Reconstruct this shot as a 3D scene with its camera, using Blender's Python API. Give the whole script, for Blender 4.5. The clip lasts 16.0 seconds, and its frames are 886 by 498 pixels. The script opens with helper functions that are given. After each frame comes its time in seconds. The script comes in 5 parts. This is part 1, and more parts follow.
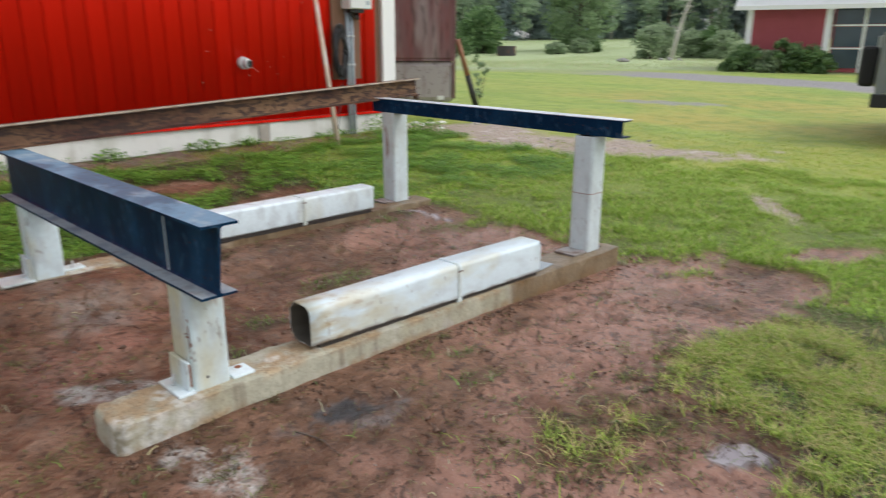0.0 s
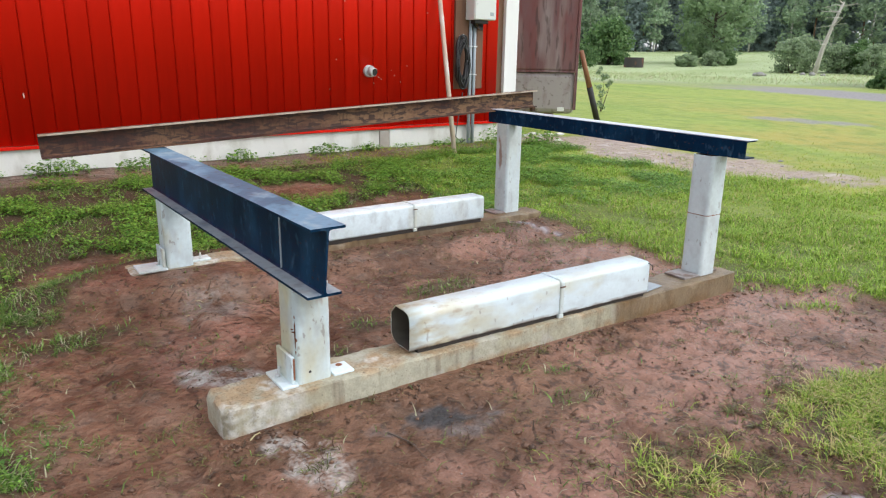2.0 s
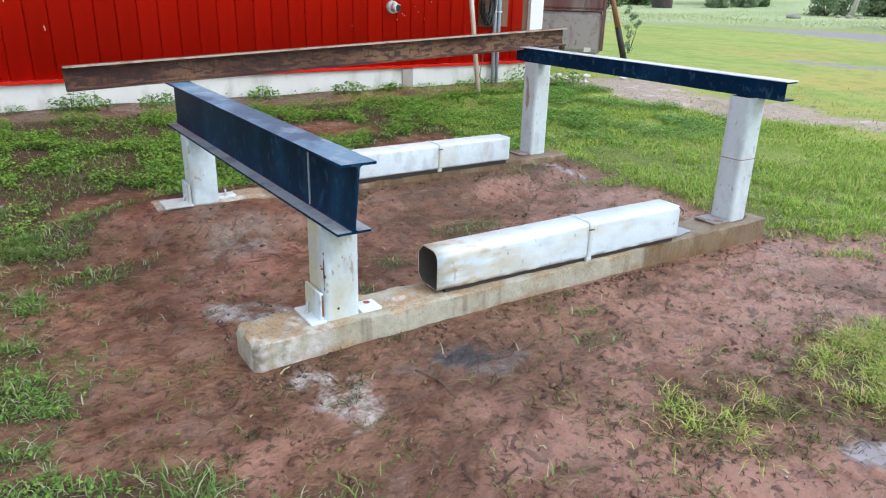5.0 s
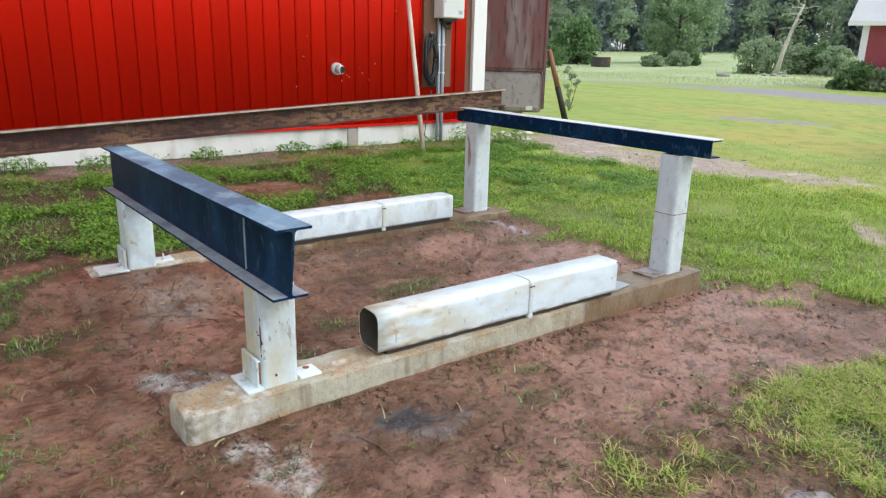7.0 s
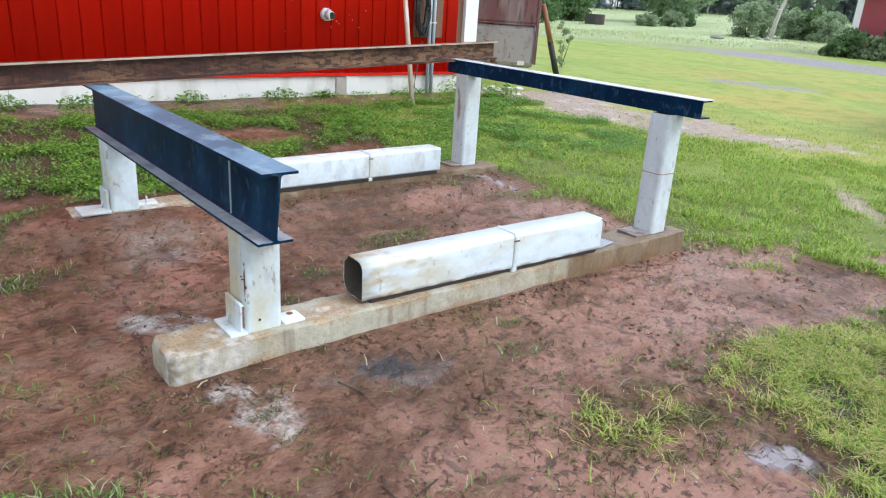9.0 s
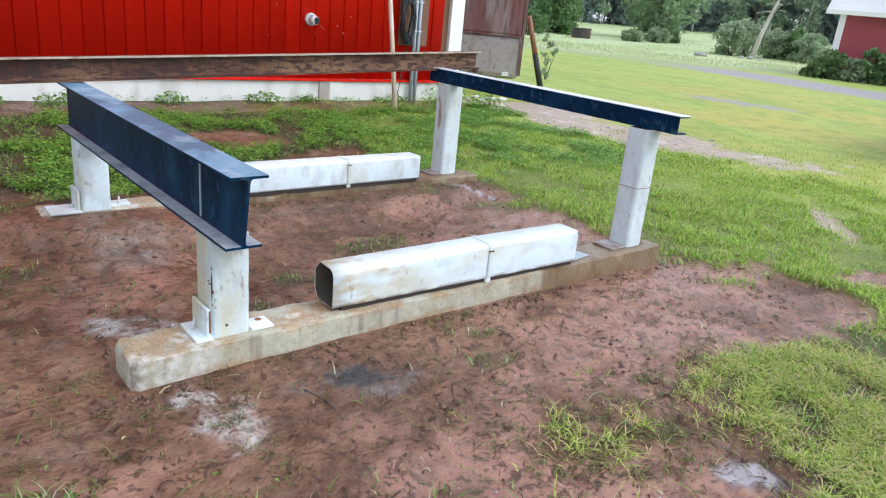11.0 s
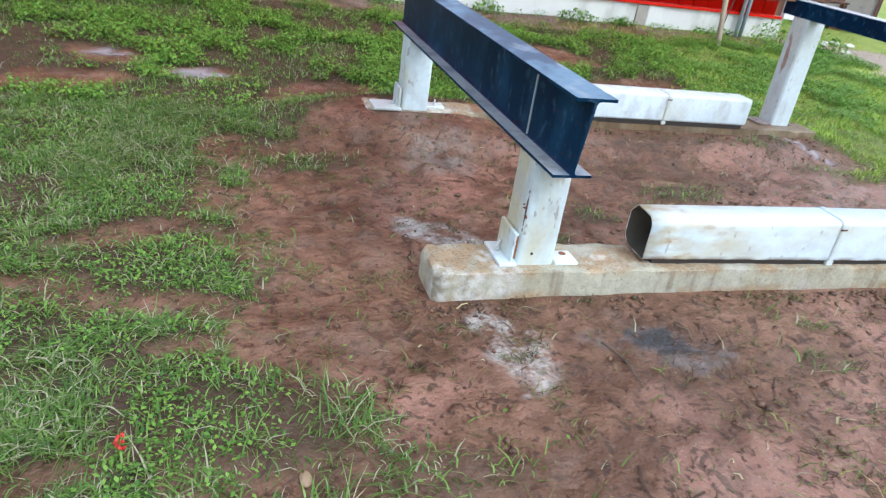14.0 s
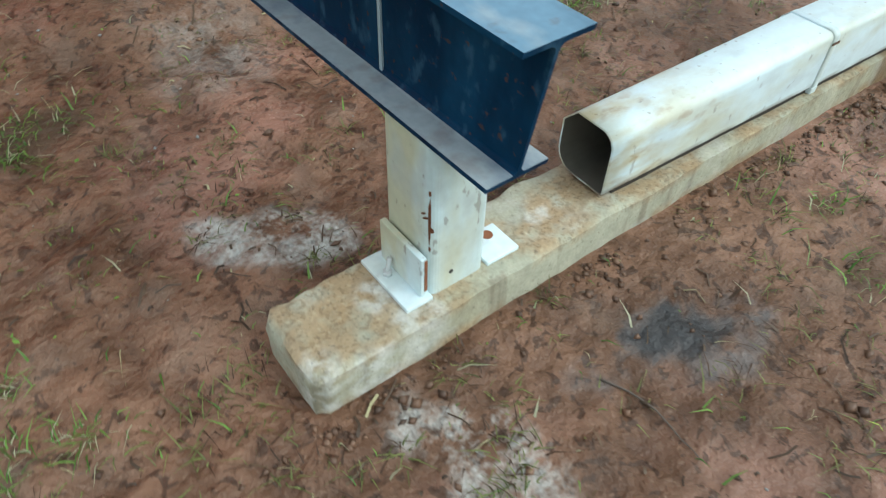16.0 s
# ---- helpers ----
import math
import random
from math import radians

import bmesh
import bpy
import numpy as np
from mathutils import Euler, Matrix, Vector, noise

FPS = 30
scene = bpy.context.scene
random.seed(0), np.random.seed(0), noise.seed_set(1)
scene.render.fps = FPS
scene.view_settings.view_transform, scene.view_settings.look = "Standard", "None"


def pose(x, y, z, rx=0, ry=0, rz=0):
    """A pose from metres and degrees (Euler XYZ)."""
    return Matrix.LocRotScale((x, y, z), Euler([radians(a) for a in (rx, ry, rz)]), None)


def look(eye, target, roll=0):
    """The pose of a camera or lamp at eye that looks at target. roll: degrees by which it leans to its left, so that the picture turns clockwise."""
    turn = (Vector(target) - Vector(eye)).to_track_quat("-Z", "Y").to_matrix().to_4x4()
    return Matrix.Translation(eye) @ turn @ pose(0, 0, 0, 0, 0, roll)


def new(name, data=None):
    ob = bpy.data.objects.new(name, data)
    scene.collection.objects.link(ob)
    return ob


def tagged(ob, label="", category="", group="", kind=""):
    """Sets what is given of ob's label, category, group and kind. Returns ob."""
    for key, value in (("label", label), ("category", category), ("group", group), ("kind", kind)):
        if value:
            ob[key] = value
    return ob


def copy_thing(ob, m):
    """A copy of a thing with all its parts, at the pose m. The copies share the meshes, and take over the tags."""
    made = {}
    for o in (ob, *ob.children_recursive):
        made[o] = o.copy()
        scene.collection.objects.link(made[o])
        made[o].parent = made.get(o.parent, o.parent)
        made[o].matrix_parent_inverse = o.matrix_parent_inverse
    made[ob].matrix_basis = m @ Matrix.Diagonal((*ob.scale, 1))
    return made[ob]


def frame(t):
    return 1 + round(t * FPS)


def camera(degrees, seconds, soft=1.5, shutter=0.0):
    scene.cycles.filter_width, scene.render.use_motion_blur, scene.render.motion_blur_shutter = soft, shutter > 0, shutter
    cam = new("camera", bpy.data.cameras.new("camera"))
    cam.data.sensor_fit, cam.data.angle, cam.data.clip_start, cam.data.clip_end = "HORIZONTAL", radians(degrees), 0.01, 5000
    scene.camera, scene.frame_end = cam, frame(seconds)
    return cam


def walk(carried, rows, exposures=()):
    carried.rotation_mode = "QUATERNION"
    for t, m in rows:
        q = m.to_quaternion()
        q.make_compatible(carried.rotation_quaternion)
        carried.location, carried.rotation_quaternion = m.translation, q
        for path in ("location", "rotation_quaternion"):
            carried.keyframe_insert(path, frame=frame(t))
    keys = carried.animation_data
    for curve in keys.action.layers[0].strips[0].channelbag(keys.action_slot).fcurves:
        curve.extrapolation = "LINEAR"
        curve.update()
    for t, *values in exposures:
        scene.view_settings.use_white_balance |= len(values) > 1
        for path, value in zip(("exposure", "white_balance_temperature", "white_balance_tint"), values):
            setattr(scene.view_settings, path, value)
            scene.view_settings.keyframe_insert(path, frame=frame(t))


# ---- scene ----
cam = camera(64.9, 16.0, soft=1.15, shutter=0.3)
PATH = [
    (0, (-0.764, -2.438, 1.476), (0.586, -1.076, 0.907), 0.1),
    (0.5, (-0.706, -2.527, 1.496), (0.357, -0.904, 1.007), -1.6),
    (1, (-0.737, -2.507, 1.503), (0.3, -0.852, 1.072), 0.0),
    (1.5, (-0.746, -2.474, 1.49), (0.296, -0.855, 0.948), 1.8),
    (2, (-0.737, -2.483, 1.497), (0.369, -0.909, 0.949), 0.9),
    (2.5, (-0.728, -2.473, 1.481), (0.377, -0.916, 0.886), 0.6),
    (3, (-0.741, -2.466, 1.467), (0.403, -0.954, 0.831), 2.1),
    (3.2, (-0.751, -2.444, 1.459), (0.352, -0.918, 0.783), 2.6),
    (5.3, (-0.766, -2.432, 1.471), (0.273, -0.874, 0.769), 1.5),
    (5.5, (-0.753, -2.434, 1.478), (0.341, -0.891, 0.826), 1.8),
    (6, (-0.713, -2.436, 1.515), (0.36, -0.83, 0.998), -2.0),
    (6.5, (-0.711, -2.452, 1.516), (0.404, -0.864, 1.033), -0.1),
    (7, (-0.715, -2.458, 1.497), (0.461, -0.937, 0.946), 1.4),
    (7.5, (-0.73, -2.442, 1.487), (0.458, -0.955, 0.871), 2.7),
    (8, (-0.743, -2.442, 1.483), (0.417, -0.939, 0.857), 3.6),
    (8.5, (-0.738, -2.446, 1.479), (0.406, -0.952, 0.803), 2.6),
    (9, (-0.721, -2.461, 1.478), (0.469, -1.0, 0.807), 3.7),
    (9.5, (-0.705, -2.48, 1.468), (0.49, -1.03, 0.782), 5.6),
    (9.7, (-0.691, -2.491, 1.47), (0.529, -1.045, 0.821), 6.2),
    (11.8, (-0.672, -2.423, 1.479), (0.565, -0.99, 0.832), 5.3),
    (12, (-0.692, -2.375, 1.469), (0.536, -0.941, 0.809), 6.3),
    (12.5, (-0.731, -2.337, 1.463), (0.478, -0.89, 0.799), 7.4),
    (13, (-0.714, -2.377, 1.469), (0.432, -0.877, 0.808), 5.0),
    (13.5, (-0.742, -2.377, 1.431), (0.147, -0.771, 0.638), 5.5),
    (14, (-0.75, -2.12, 1.377), (-0.169, -0.438, 0.463), 8.7),
    (14.5, (-0.684, -1.795, 1.4), (0.06, -0.285, 0.32), 7.9),
    (15, (-0.499, -1.465, 1.356), (0.447, -0.122, 0.215), 4.6),
    (15.5, (-0.382, -1.117, 1.33), (0.485, 0.101, 0.002), 4.9),
    (16, (-0.321, -0.762, 1.348), (0.551, 0.321, -0.089), 2.2),
]
EXPOSURES = [(0, 0.27, 6280, 10), (0.5, 0.28, 6060, 10), (1, 0.50, 6230, 10), (3, 0.58, 6080, 10), (5.5, 0.67, 5740, 10), (7, 0.58, 6080, 10), (9.5, 0.75, 5790, 11),
             (12, 0.71, 5790, 11), (13.5, 0.66, 5830, 9), (14, 0.82, 5590, 8), (14.5, 0.84, 5540, 6), (15, 0.79, 5580, 1), (16, 0.50, 5860, -6)]
walk(cam, [(t, look(eye, target, roll)) for t, eye, target, roll in PATH], EXPOSURES)

# ---- world, sun, exposure ----
world = bpy.data.worlds.new("overcast_sky")
scene.world = world
world.use_nodes = True
wn, wl = world.node_tree.nodes, world.node_tree.links
sky = wn.new("ShaderNodeTexSky")
sky.sky_type, sky.sun_disc = "NISHITA", False
sky.sun_elevation, sky.sun_rotation = radians(48), radians(147)
sky.air_density, sky.dust_density, sky.ozone_density = 1.0, 4.0, 1.0
haze = wn.new("ShaderNodeHueSaturation")
haze.inputs["Saturation"].default_value = 0.42
wl.new(sky.outputs["Color"], haze.inputs["Color"])
cloud = wn.new("ShaderNodeMix")
cloud.data_type = "RGBA"
cloud.inputs["Factor"].default_value = 0.65
cloud.inputs[7].default_value = (4.1, 4.1, 4.15, 1)
wl.new(haze.outputs["Color"], cloud.inputs[6])
wl.new(cloud.outputs[2], wn["Background"].inputs["Color"])
wn["Background"].inputs["Strength"].default_value = 0.20
sun = new("sun", bpy.data.lights.new("sun", "SUN"))
sun.data.energy, sun.data.angle, sun.data.color = 0.6, radians(25), (1.0, 0.97, 0.93)
sun.matrix_world = look((9, -14, 18), (0, 0, 0))

# ---- materials ----


def mat(name, base, rough=0.6, metal=0.0, spec=0.5):
    m = bpy.data.materials.new(name)
    m.use_nodes = True
    b = m.node_tree.nodes["Principled BSDF"]
    b.inputs["Base Color"].default_value = (*base, 1)
    b.inputs["Roughness"].default_value = rough
    b.inputs["Metallic"].default_value = metal
    b.inputs["Specular IOR Level"].default_value = spec
    return m


class Paint:
    """Builds up a surface: layers of colour and roughness by noise, and bump."""

    def __init__(self, name, base, rough=0.6, metal=0.0, spec=0.5, world_space=False):
        self.m = mat(name, base, rough, metal, spec)
        self.n, self.l = self.m.node_tree.nodes, self.m.node_tree.links
        self.b = self.n["Principled BSDF"]
        self.col = self.n.new("ShaderNodeRGB").outputs[0]
        self.col.default_value = (*base, 1)
        self.rough = self.n.new("ShaderNodeValue").outputs[0]
        self.rough.default_value = rough
        if world_space:
            self.where = self.n.new("ShaderNodeNewGeometry").outputs["Position"]
        else:
            self.where = self.n.new("ShaderNodeTexCoord").outputs["Object"]
        self.normal = None

    def noise(self, scale, detail=4, stretch=(1, 1, 1), shift=0.0, distort=0.0):
        mp = self.n.new("ShaderNodeMapping")
        mp.inputs["Scale"].default_value = stretch
        mp.inputs["Location"].default_value = (shift, shift * 0.7, shift * 1.3)
        self.l.new(self.where, mp.inputs["Vector"])
        t = self.n.new("ShaderNodeTexNoise")
        t.inputs["Scale"].default_value, t.inputs["Detail"].default_value = scale, detail
        t.inputs["Distortion"].default_value = distort
        self.l.new(mp.outputs[0], t.inputs["Vector"])
        return t.outputs["Fac"]

    def ramp(self, value, lo, hi):
        r = self.n.new("ShaderNodeMapRange")
        r.inputs["From Min"].default_value, r.inputs["From Max"].default_value = lo, hi
        self.l.new(value, r.inputs["Value"])
        return r.outputs["Result"]

    def math(self, op, a, b):
        x = self.n.new("ShaderNodeMath")
        x.operation = op
        for k, v in enumerate((a, b)):
            if isinstance(v, (int, float)):
                x.inputs[k].default_value = v
            else:
                self.l.new(v, x.inputs[k])
        return x.outputs[0]

    def attribute(self, name):
        a = self.n.new("ShaderNodeAttribute")
        a.attribute_name = name
        return a.outputs["Fac"]

    def island(self):
        return self.n.new("ShaderNodeNewGeometry").outputs["Random Per Island"]

    def each(self):
        return self.n.new("ShaderNodeObjectInfo").outputs["Random"]

    def layer(self, mask, colour, rough=None, strength=1.0):
        """Lays a colour (and a roughness) over the surface where mask is high."""
        if strength != 1.0:
            mask = self.math("MULTIPLY", mask, strength)
        x = self.n.new("ShaderNodeMix")
        x.data_type = "RGBA"
        self.l.new(mask, x.inputs["Factor"])
        self.l.new(self.col, x.inputs[6])
        if isinstance(colour, tuple):
            x.inputs[7].default_value = (*colour, 1)
        else:
            self.l.new(colour, x.inputs[7])
        self.col = x.outputs[2]
        if rough is not None:
            y = self.n.new("ShaderNodeMix")
            self.l.new(mask, y.inputs["Factor"])
            self.l.new(self.rough, y.inputs[2])
            y.inputs[3].default_value = rough
            self.rough = y.outputs[0]
        return self

    def value(self, mask, amount):
        """Varies the brightness by a mask round one half."""
        x = self.n.new("ShaderNodeHueSaturation")
        self.l.new(self.col, x.inputs["Color"])
        self.l.new(self.math("ADD", self.math("MULTIPLY", mask, 2 * amount), 1 - amount), x.inputs["Value"])
        self.col = x.outputs[0]
        return self

    def bump(self, height, strength, distance):
        b = self.n.new("ShaderNodeBump")
        b.inputs["Strength"].default_value, b.inputs["Distance"].default_value = strength, distance
        self.l.new(height, b.inputs["Height"])
        if self.normal is not None:
            self.l.new(self.normal, b.inputs["Normal"])
        self.normal = b.outputs[0]
        return self

    def done(self):
        self.l.new(self.col, self.b.inputs["Base Color"])
        self.l.new(self.rough, self.b.inputs["Roughness"])
        if self.normal is not None:
            self.l.new(self.normal, self.b.inputs["Normal"])
        return self.m


def white_paint(name, tone, rust, algae, specks):
    p = Paint(name, tone, 0.38, world_space=True)
    p.layer(p.ramp(p.noise(4, 6, (1, 1, 0.4), 7), 0.50, 0.64), (0.50, 0.45, 0.26), 0.6, algae)
    p.layer(p.ramp(p.noise(11, 6, (1, 1, 0.5), 11), 0.50, 0.66), (0.44, 0.48, 0.50), 0.6, 0.5)
    p.layer(p.ramp(p.noise(9, 6, (1, 1, 0.25), 5), 0.64 - rust, 0.70 - rust), (0.24, 0.10, 0.045), 0.85, 0.75)
    p.layer(p.ramp(p.noise(38, 6, (1, 1, 0.5), 15), 0.64, 0.68), (0.12, 0.06, 0.035), 0.85, specks)
    p.value(p.noise(3, 5), 0.16).value(p.noise(40, 5, shift=3), 0.14)
    p.bump(p.noise(90, 4), 0.15, 0.002).bump(p.noise(7, 3), 0.2, 0.004)
    return p.done()


WHITE_STEEL = white_paint("weathered_white_paint", (0.62, 0.725, 0.755), -0.015, 0.75, 0.45)
TUBE_STEEL = white_paint("white_tube_paint", (0.70, 0.80, 0.84), -0.06, 0.30, 0.12)
TALL_STEEL = white_paint("grey_white_post_paint", (0.60, 0.68, 0.705), 0.022, 0.22, 0.35)

STRAP_STEEL = white_paint("strap_paint", (0.66, 0.77, 0.82), -0.04, 0.5, 0.2)

# the near tube: ochre stain round its open end and a dark brown lower edge
p = Paint("stained_tube_paint", (0.69, 0.80, 0.85), 0.36, world_space=True)
xyz = p.n.new("ShaderNodeSeparateXYZ")
p.l.new(p.where, xyz.inputs[0])
p.layer(p.ramp(p.noise(11, 6, (0.5, 1, 1), 11), 0.50, 0.68), (0.46, 0.50, 0.52), 0.5, 0.45)
p.layer(p.ramp(p.noise(5, 6, (0.5, 1, 1), 27), 0.52, 0.66), (0.55, 0.52, 0.36), 0.5, 0.55)
end = p.math("MULTIPLY", p.ramp(xyz.outputs["X"], 1.45, 0.95), p.ramp(p.noise(9, 6, (0.45, 1, 1.4), 3), 0.42, 0.62))
p.layer(end, (0.50, 0.40, 0.19), 0.55, 0.75)
p.layer(p.math("MULTIPLY", end, p.ramp(p.noise(26, 6, (0.5, 1, 1), 9), 0.52, 0.62)), (0.30, 0.17, 0.07), 0.6, 0.6)
p.layer(p.math("MULTIPLY", p.ramp(xyz.outputs["Z"], 0.160, 0.140), p.ramp(p.noise(20, 6, (0.4, 1, 1), 19), 0.36, 0.54)), (0.13, 0.075, 0.045), 0.7, 0.85)
p.layer(p.ramp(p.noise(42, 6, (1, 1, 0.5), 15), 0.66, 0.70), (0.12, 0.06, 0.035), 0.85, 0.35)
p.value(p.noise(3, 5), 0.08).value(p.noise(40, 5, shift=3), 0.08)
p.bump(p.noise(90, 4), 0.15, 0.002).bump(p.noise(6, 3), 0.25, 0.006)
TUBE_STAINED = p.done()

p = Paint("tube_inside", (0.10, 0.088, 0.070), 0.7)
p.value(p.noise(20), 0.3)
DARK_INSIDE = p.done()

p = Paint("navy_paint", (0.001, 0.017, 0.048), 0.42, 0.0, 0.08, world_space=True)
p.layer(p.ramp(p.noise(5, 6, (1, 1, 0.4), 4), 0.50, 0.66), (0.012, 0.060, 0.130), 0.45, 0.55)
p.layer(p.ramp(p.noise(22, 6, (1, 1, 0.6), 9), 0.57, 0.68), (0.060, 0.125, 0.20), 0.6, 0.45)
p.layer(p.ramp(p.noise(50, 5, shift=2), 0.65, 0.69), (0.10, 0.05, 0.03), 0.8, 0.6)
p.value(p.noise(4, 5), 0.45).value(p.noise(26, 6), 0.30)
p.bump(p.noise(60, 4), 0.12, 0.002)
NAVY = p.done()

p = Paint("worn_navy_flange_sheen", (0.150, 0.255, 0.355), 0.55, 0.0, 0.30, world_space=True)
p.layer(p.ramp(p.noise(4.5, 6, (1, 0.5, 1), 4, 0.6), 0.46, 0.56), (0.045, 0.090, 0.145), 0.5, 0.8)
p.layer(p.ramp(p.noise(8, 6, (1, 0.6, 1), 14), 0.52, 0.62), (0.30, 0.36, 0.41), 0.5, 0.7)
p.layer(p.ramp(p.noise(24, 6, shift=19), 0.58, 0.68), (0.13, 0.09, 0.065), 0.7, 0.35)
p.value(p.noise(40, 5), 0.2)
p.bump(p.noise(60, 4), 0.12, 0.002)
NAVY_WORN_SHEEN = p.done()

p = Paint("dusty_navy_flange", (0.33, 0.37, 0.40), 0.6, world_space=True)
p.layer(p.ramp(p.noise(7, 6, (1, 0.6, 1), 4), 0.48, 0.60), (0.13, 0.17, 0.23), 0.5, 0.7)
p.layer(p.ramp(p.noise(18, 6, shift=19), 0.54, 0.66), (0.22, 0.18, 0.15), 0.7, 0.35)
p.value(p.noise(45, 5), 0.25)
p.bump(p.noise(60, 4), 0.15, 0.002)
NAVY_DUST = p.done()

p = Paint("flange_sky_shine", (0.74, 0.79, 0.86), 0.25, world_space=True)
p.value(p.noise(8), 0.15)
FLANGE_SHINE = p.done()

p = Paint("rusty_steel", (0.066, 0.021, 0.013), 0.7, world_space=True)
xyz = p.n.new("ShaderNodeSeparateXYZ")
p.l.new(p.where, xyz.inputs[0])
worn = p.ramp(p.math("ADD", p.math("MULTIPLY", xyz.outputs["X"], 0.12), p.noise(1.3, 5, shift=53)), 0.48, 0.78)
p.layer(p.ramp(p.noise(7, 7, (0.25, 1, 1.6), 3, 0.4), 0.48, 0.56), (0.215, 0.115, 0.058), 0.7, 0.40)
p.layer(p.math("MULTIPLY", worn, p.ramp(p.noise(6, 6, (0.3, 1, 1.2), 63), 0.40, 0.56)), (0.255, 0.150, 0.075), 0.7, 0.75)
p.layer(p.ramp(p.noise(22, 7, (0.45, 1, 1.6), 8, 0.6), 0.50, 0.55), (0.030, 0.011, 0.008), 0.6, 0.85)
p.layer(p.ramp(p.noise(30, 6, (2.2, 1, 0.35), 18), 0.56, 0.62), (0.030, 0.012, 0.008), 0.7, 0.5)
p.value(p.noise(50, 5), 0.4)
p.bump(p.noise(40, 5), 0.5, 0.004)
RUST = p.done()
p = Paint("bare_rust", (0.23, 0.085, 0.04), 0.85, world_space=True)
p.value(p.noise(120, 4), 0.35)
SCAR = p.done()

p = Paint("grey_wet_plate", (0.27, 0.25, 0.24), 0.35, world_space=True)
p.layer(p.ramp(p.noise(14, 6), 0.50, 0.62), (0.13, 0.075, 0.05), 0.6, 0.7)
p.value(p.noise(50, 5), 0.25)
GREY_PLATE = p.done()

p = Paint("edge_highlight", (0.44, 0.36, 0.29), 0.6, world_space=True)
p.layer(p.ramp(p.noise(9, 6), 0.52, 0.62), (0.25, 0.16, 0.10), 0.7, 0.7)
EDGE_HIGHLIGHT = p.done()

p = Paint("cast_concrete", (0.40, 0.385, 0.295), 0.72, world_space=True)
p.layer(p.ramp(p.noise(3.5, 6, (1, 1, 0.25), 6), 0.48, 0.62), (0.32, 0.285, 0.185), 0.6, 0.55)
p.layer(p.ramp(p.noise(16, 6, (1, 1, 0.08), 16), 0.56, 0.66), (0.17, 0.135, 0.09), 0.6, 0.60)
p.layer(p.ramp(p.noise(7, 6, shift=26), 0.54, 0.66), (0.46, 0.44, 0.39), 0.8, 0.6)
p.layer(p.math("MULTIPLY", p.attribute("soil"), p.ramp(p.noise(14, 6, shift=44), 0.34, 0.56)), (0.35, 0.235, 0.125), 0.65, 0.85)
p.layer(p.math("MULTIPLY", p.attribute("soil"), p.ramp(p.noise(75, 5, shift=54), 0.52, 0.60)), (0.17, 0.115, 0.06), 0.8, 0.45)
p.layer(p.math("MULTIPLY", p.attribute("soil"), p.ramp(p.noise(60, 5, shift=64), 0.58, 0.66)), (0.52, 0.44, 0.30), 0.8, 0.4)
p.layer(p.math("MULTIPLY", p.attribute("chalk"), p.ramp(p.noise(26, 7, shift=74), 0.38, 0.62)), (0.66, 0.66, 0.63), 0.85, 0.68)
p.layer(p.attribute("wet"), (0.165, 0.098, 0.040), 0.26, 0.88)
p.layer(p.math("MULTIPLY", p.attribute("wet"), p.ramp(p.noise(9, 6, (1, 1, 0.3), 36), 0.50, 0.62)), (0.10, 0.062, 0.030), 0.25, 0.7)
p.layer(p.ramp(p.noise(60, 4, shift=31), 0.63, 0.68), (0.09, 0.075, 0.06), 0.9, 0.35)
p.value(p.noise(2.2, 5), 0.25).value(p.noise(24, 6, shift=4), 0.32).value(p.noise(110, 4, shift=4), 0.25)
p.bump(p.noise(45, 6), 0.7, 0.006).bump(p.noise(9, 5), 0.4, 0.010)
CONCRETE = p.done()

p = Paint("barn_red_board", (0.575, 0.0100, 0.0020), 0.40, 0.0, 0.14)
p.value(p.each(), 0.09).value(p.noise(3, 5, (4, 4, 0.4)), 0.14).value(p.noise(30, 4, (5, 5, 0.3), 5), 0.07)
p.bump(p.noise(30, 5, (6, 6, 0.25)), 0.18, 0.003)
RED = p.done()

p = Paint("chipped_primer", (0.56, 0.30, 0.25), 0.7)
p.value(p.noise(30), 0.2)
CHIP = p.done()

p = Paint("foundation_render", (0.70, 0.70, 0.66), 0.8, world_space=True)
p.value(p.noise(3, 5), 0.12)
p.layer(p.ramp(p.noise(4, 6, (1, 1, 0.5), 2), 0.52, 0.70), (0.42, 0.40, 0.34), 0.8, 0.7)
p.layer(p.ramp(p.noise(2, 6, (1, 1, 1), 12), 0.60, 0.72), (0.30, 0.27, 0.22), 0.8, 0.5)
p.bump(p.noise(35, 5), 0.5, 0.005)
PLASTER = p.done()

p = Paint("grey_pier", (0.34, 0.31, 0.27), 0.85, world_space=True)
p.value(p.noise(5, 5), 0.3)
p.bump(p.noise(35, 5), 0.5, 0.005)
PIER = p.done()

p = Paint("white_trim_paint", (0.80, 0.80, 0.80), 0.5)
p.value(p.noise(4, 4, (3, 3, 0.5)), 0.05)
TRIM = p.done()

p = Paint("brown_wood", (0.17, 0.085, 0.05), 0.75)
p.value(p.noise(6, 5, (5, 5, 0.4)), 0.35)
p.bump(p.noise(18, 5, (5, 5, 0.3)), 0.3, 0.004)
BROWN_WOOD = p.done()

p = Paint("pale_lath", (0.55, 0.44, 0.34), 0.7)
p.value(p.noise(6, 5, (5, 5, 0.4)), 0.2)
p.layer(p.ramp(p.noise(3, 4, (1, 1, 0.6), 3), 0.5, 0.6), (0.66, 0.64, 0.60), 0.7, 0.8)
LATH = p.done()

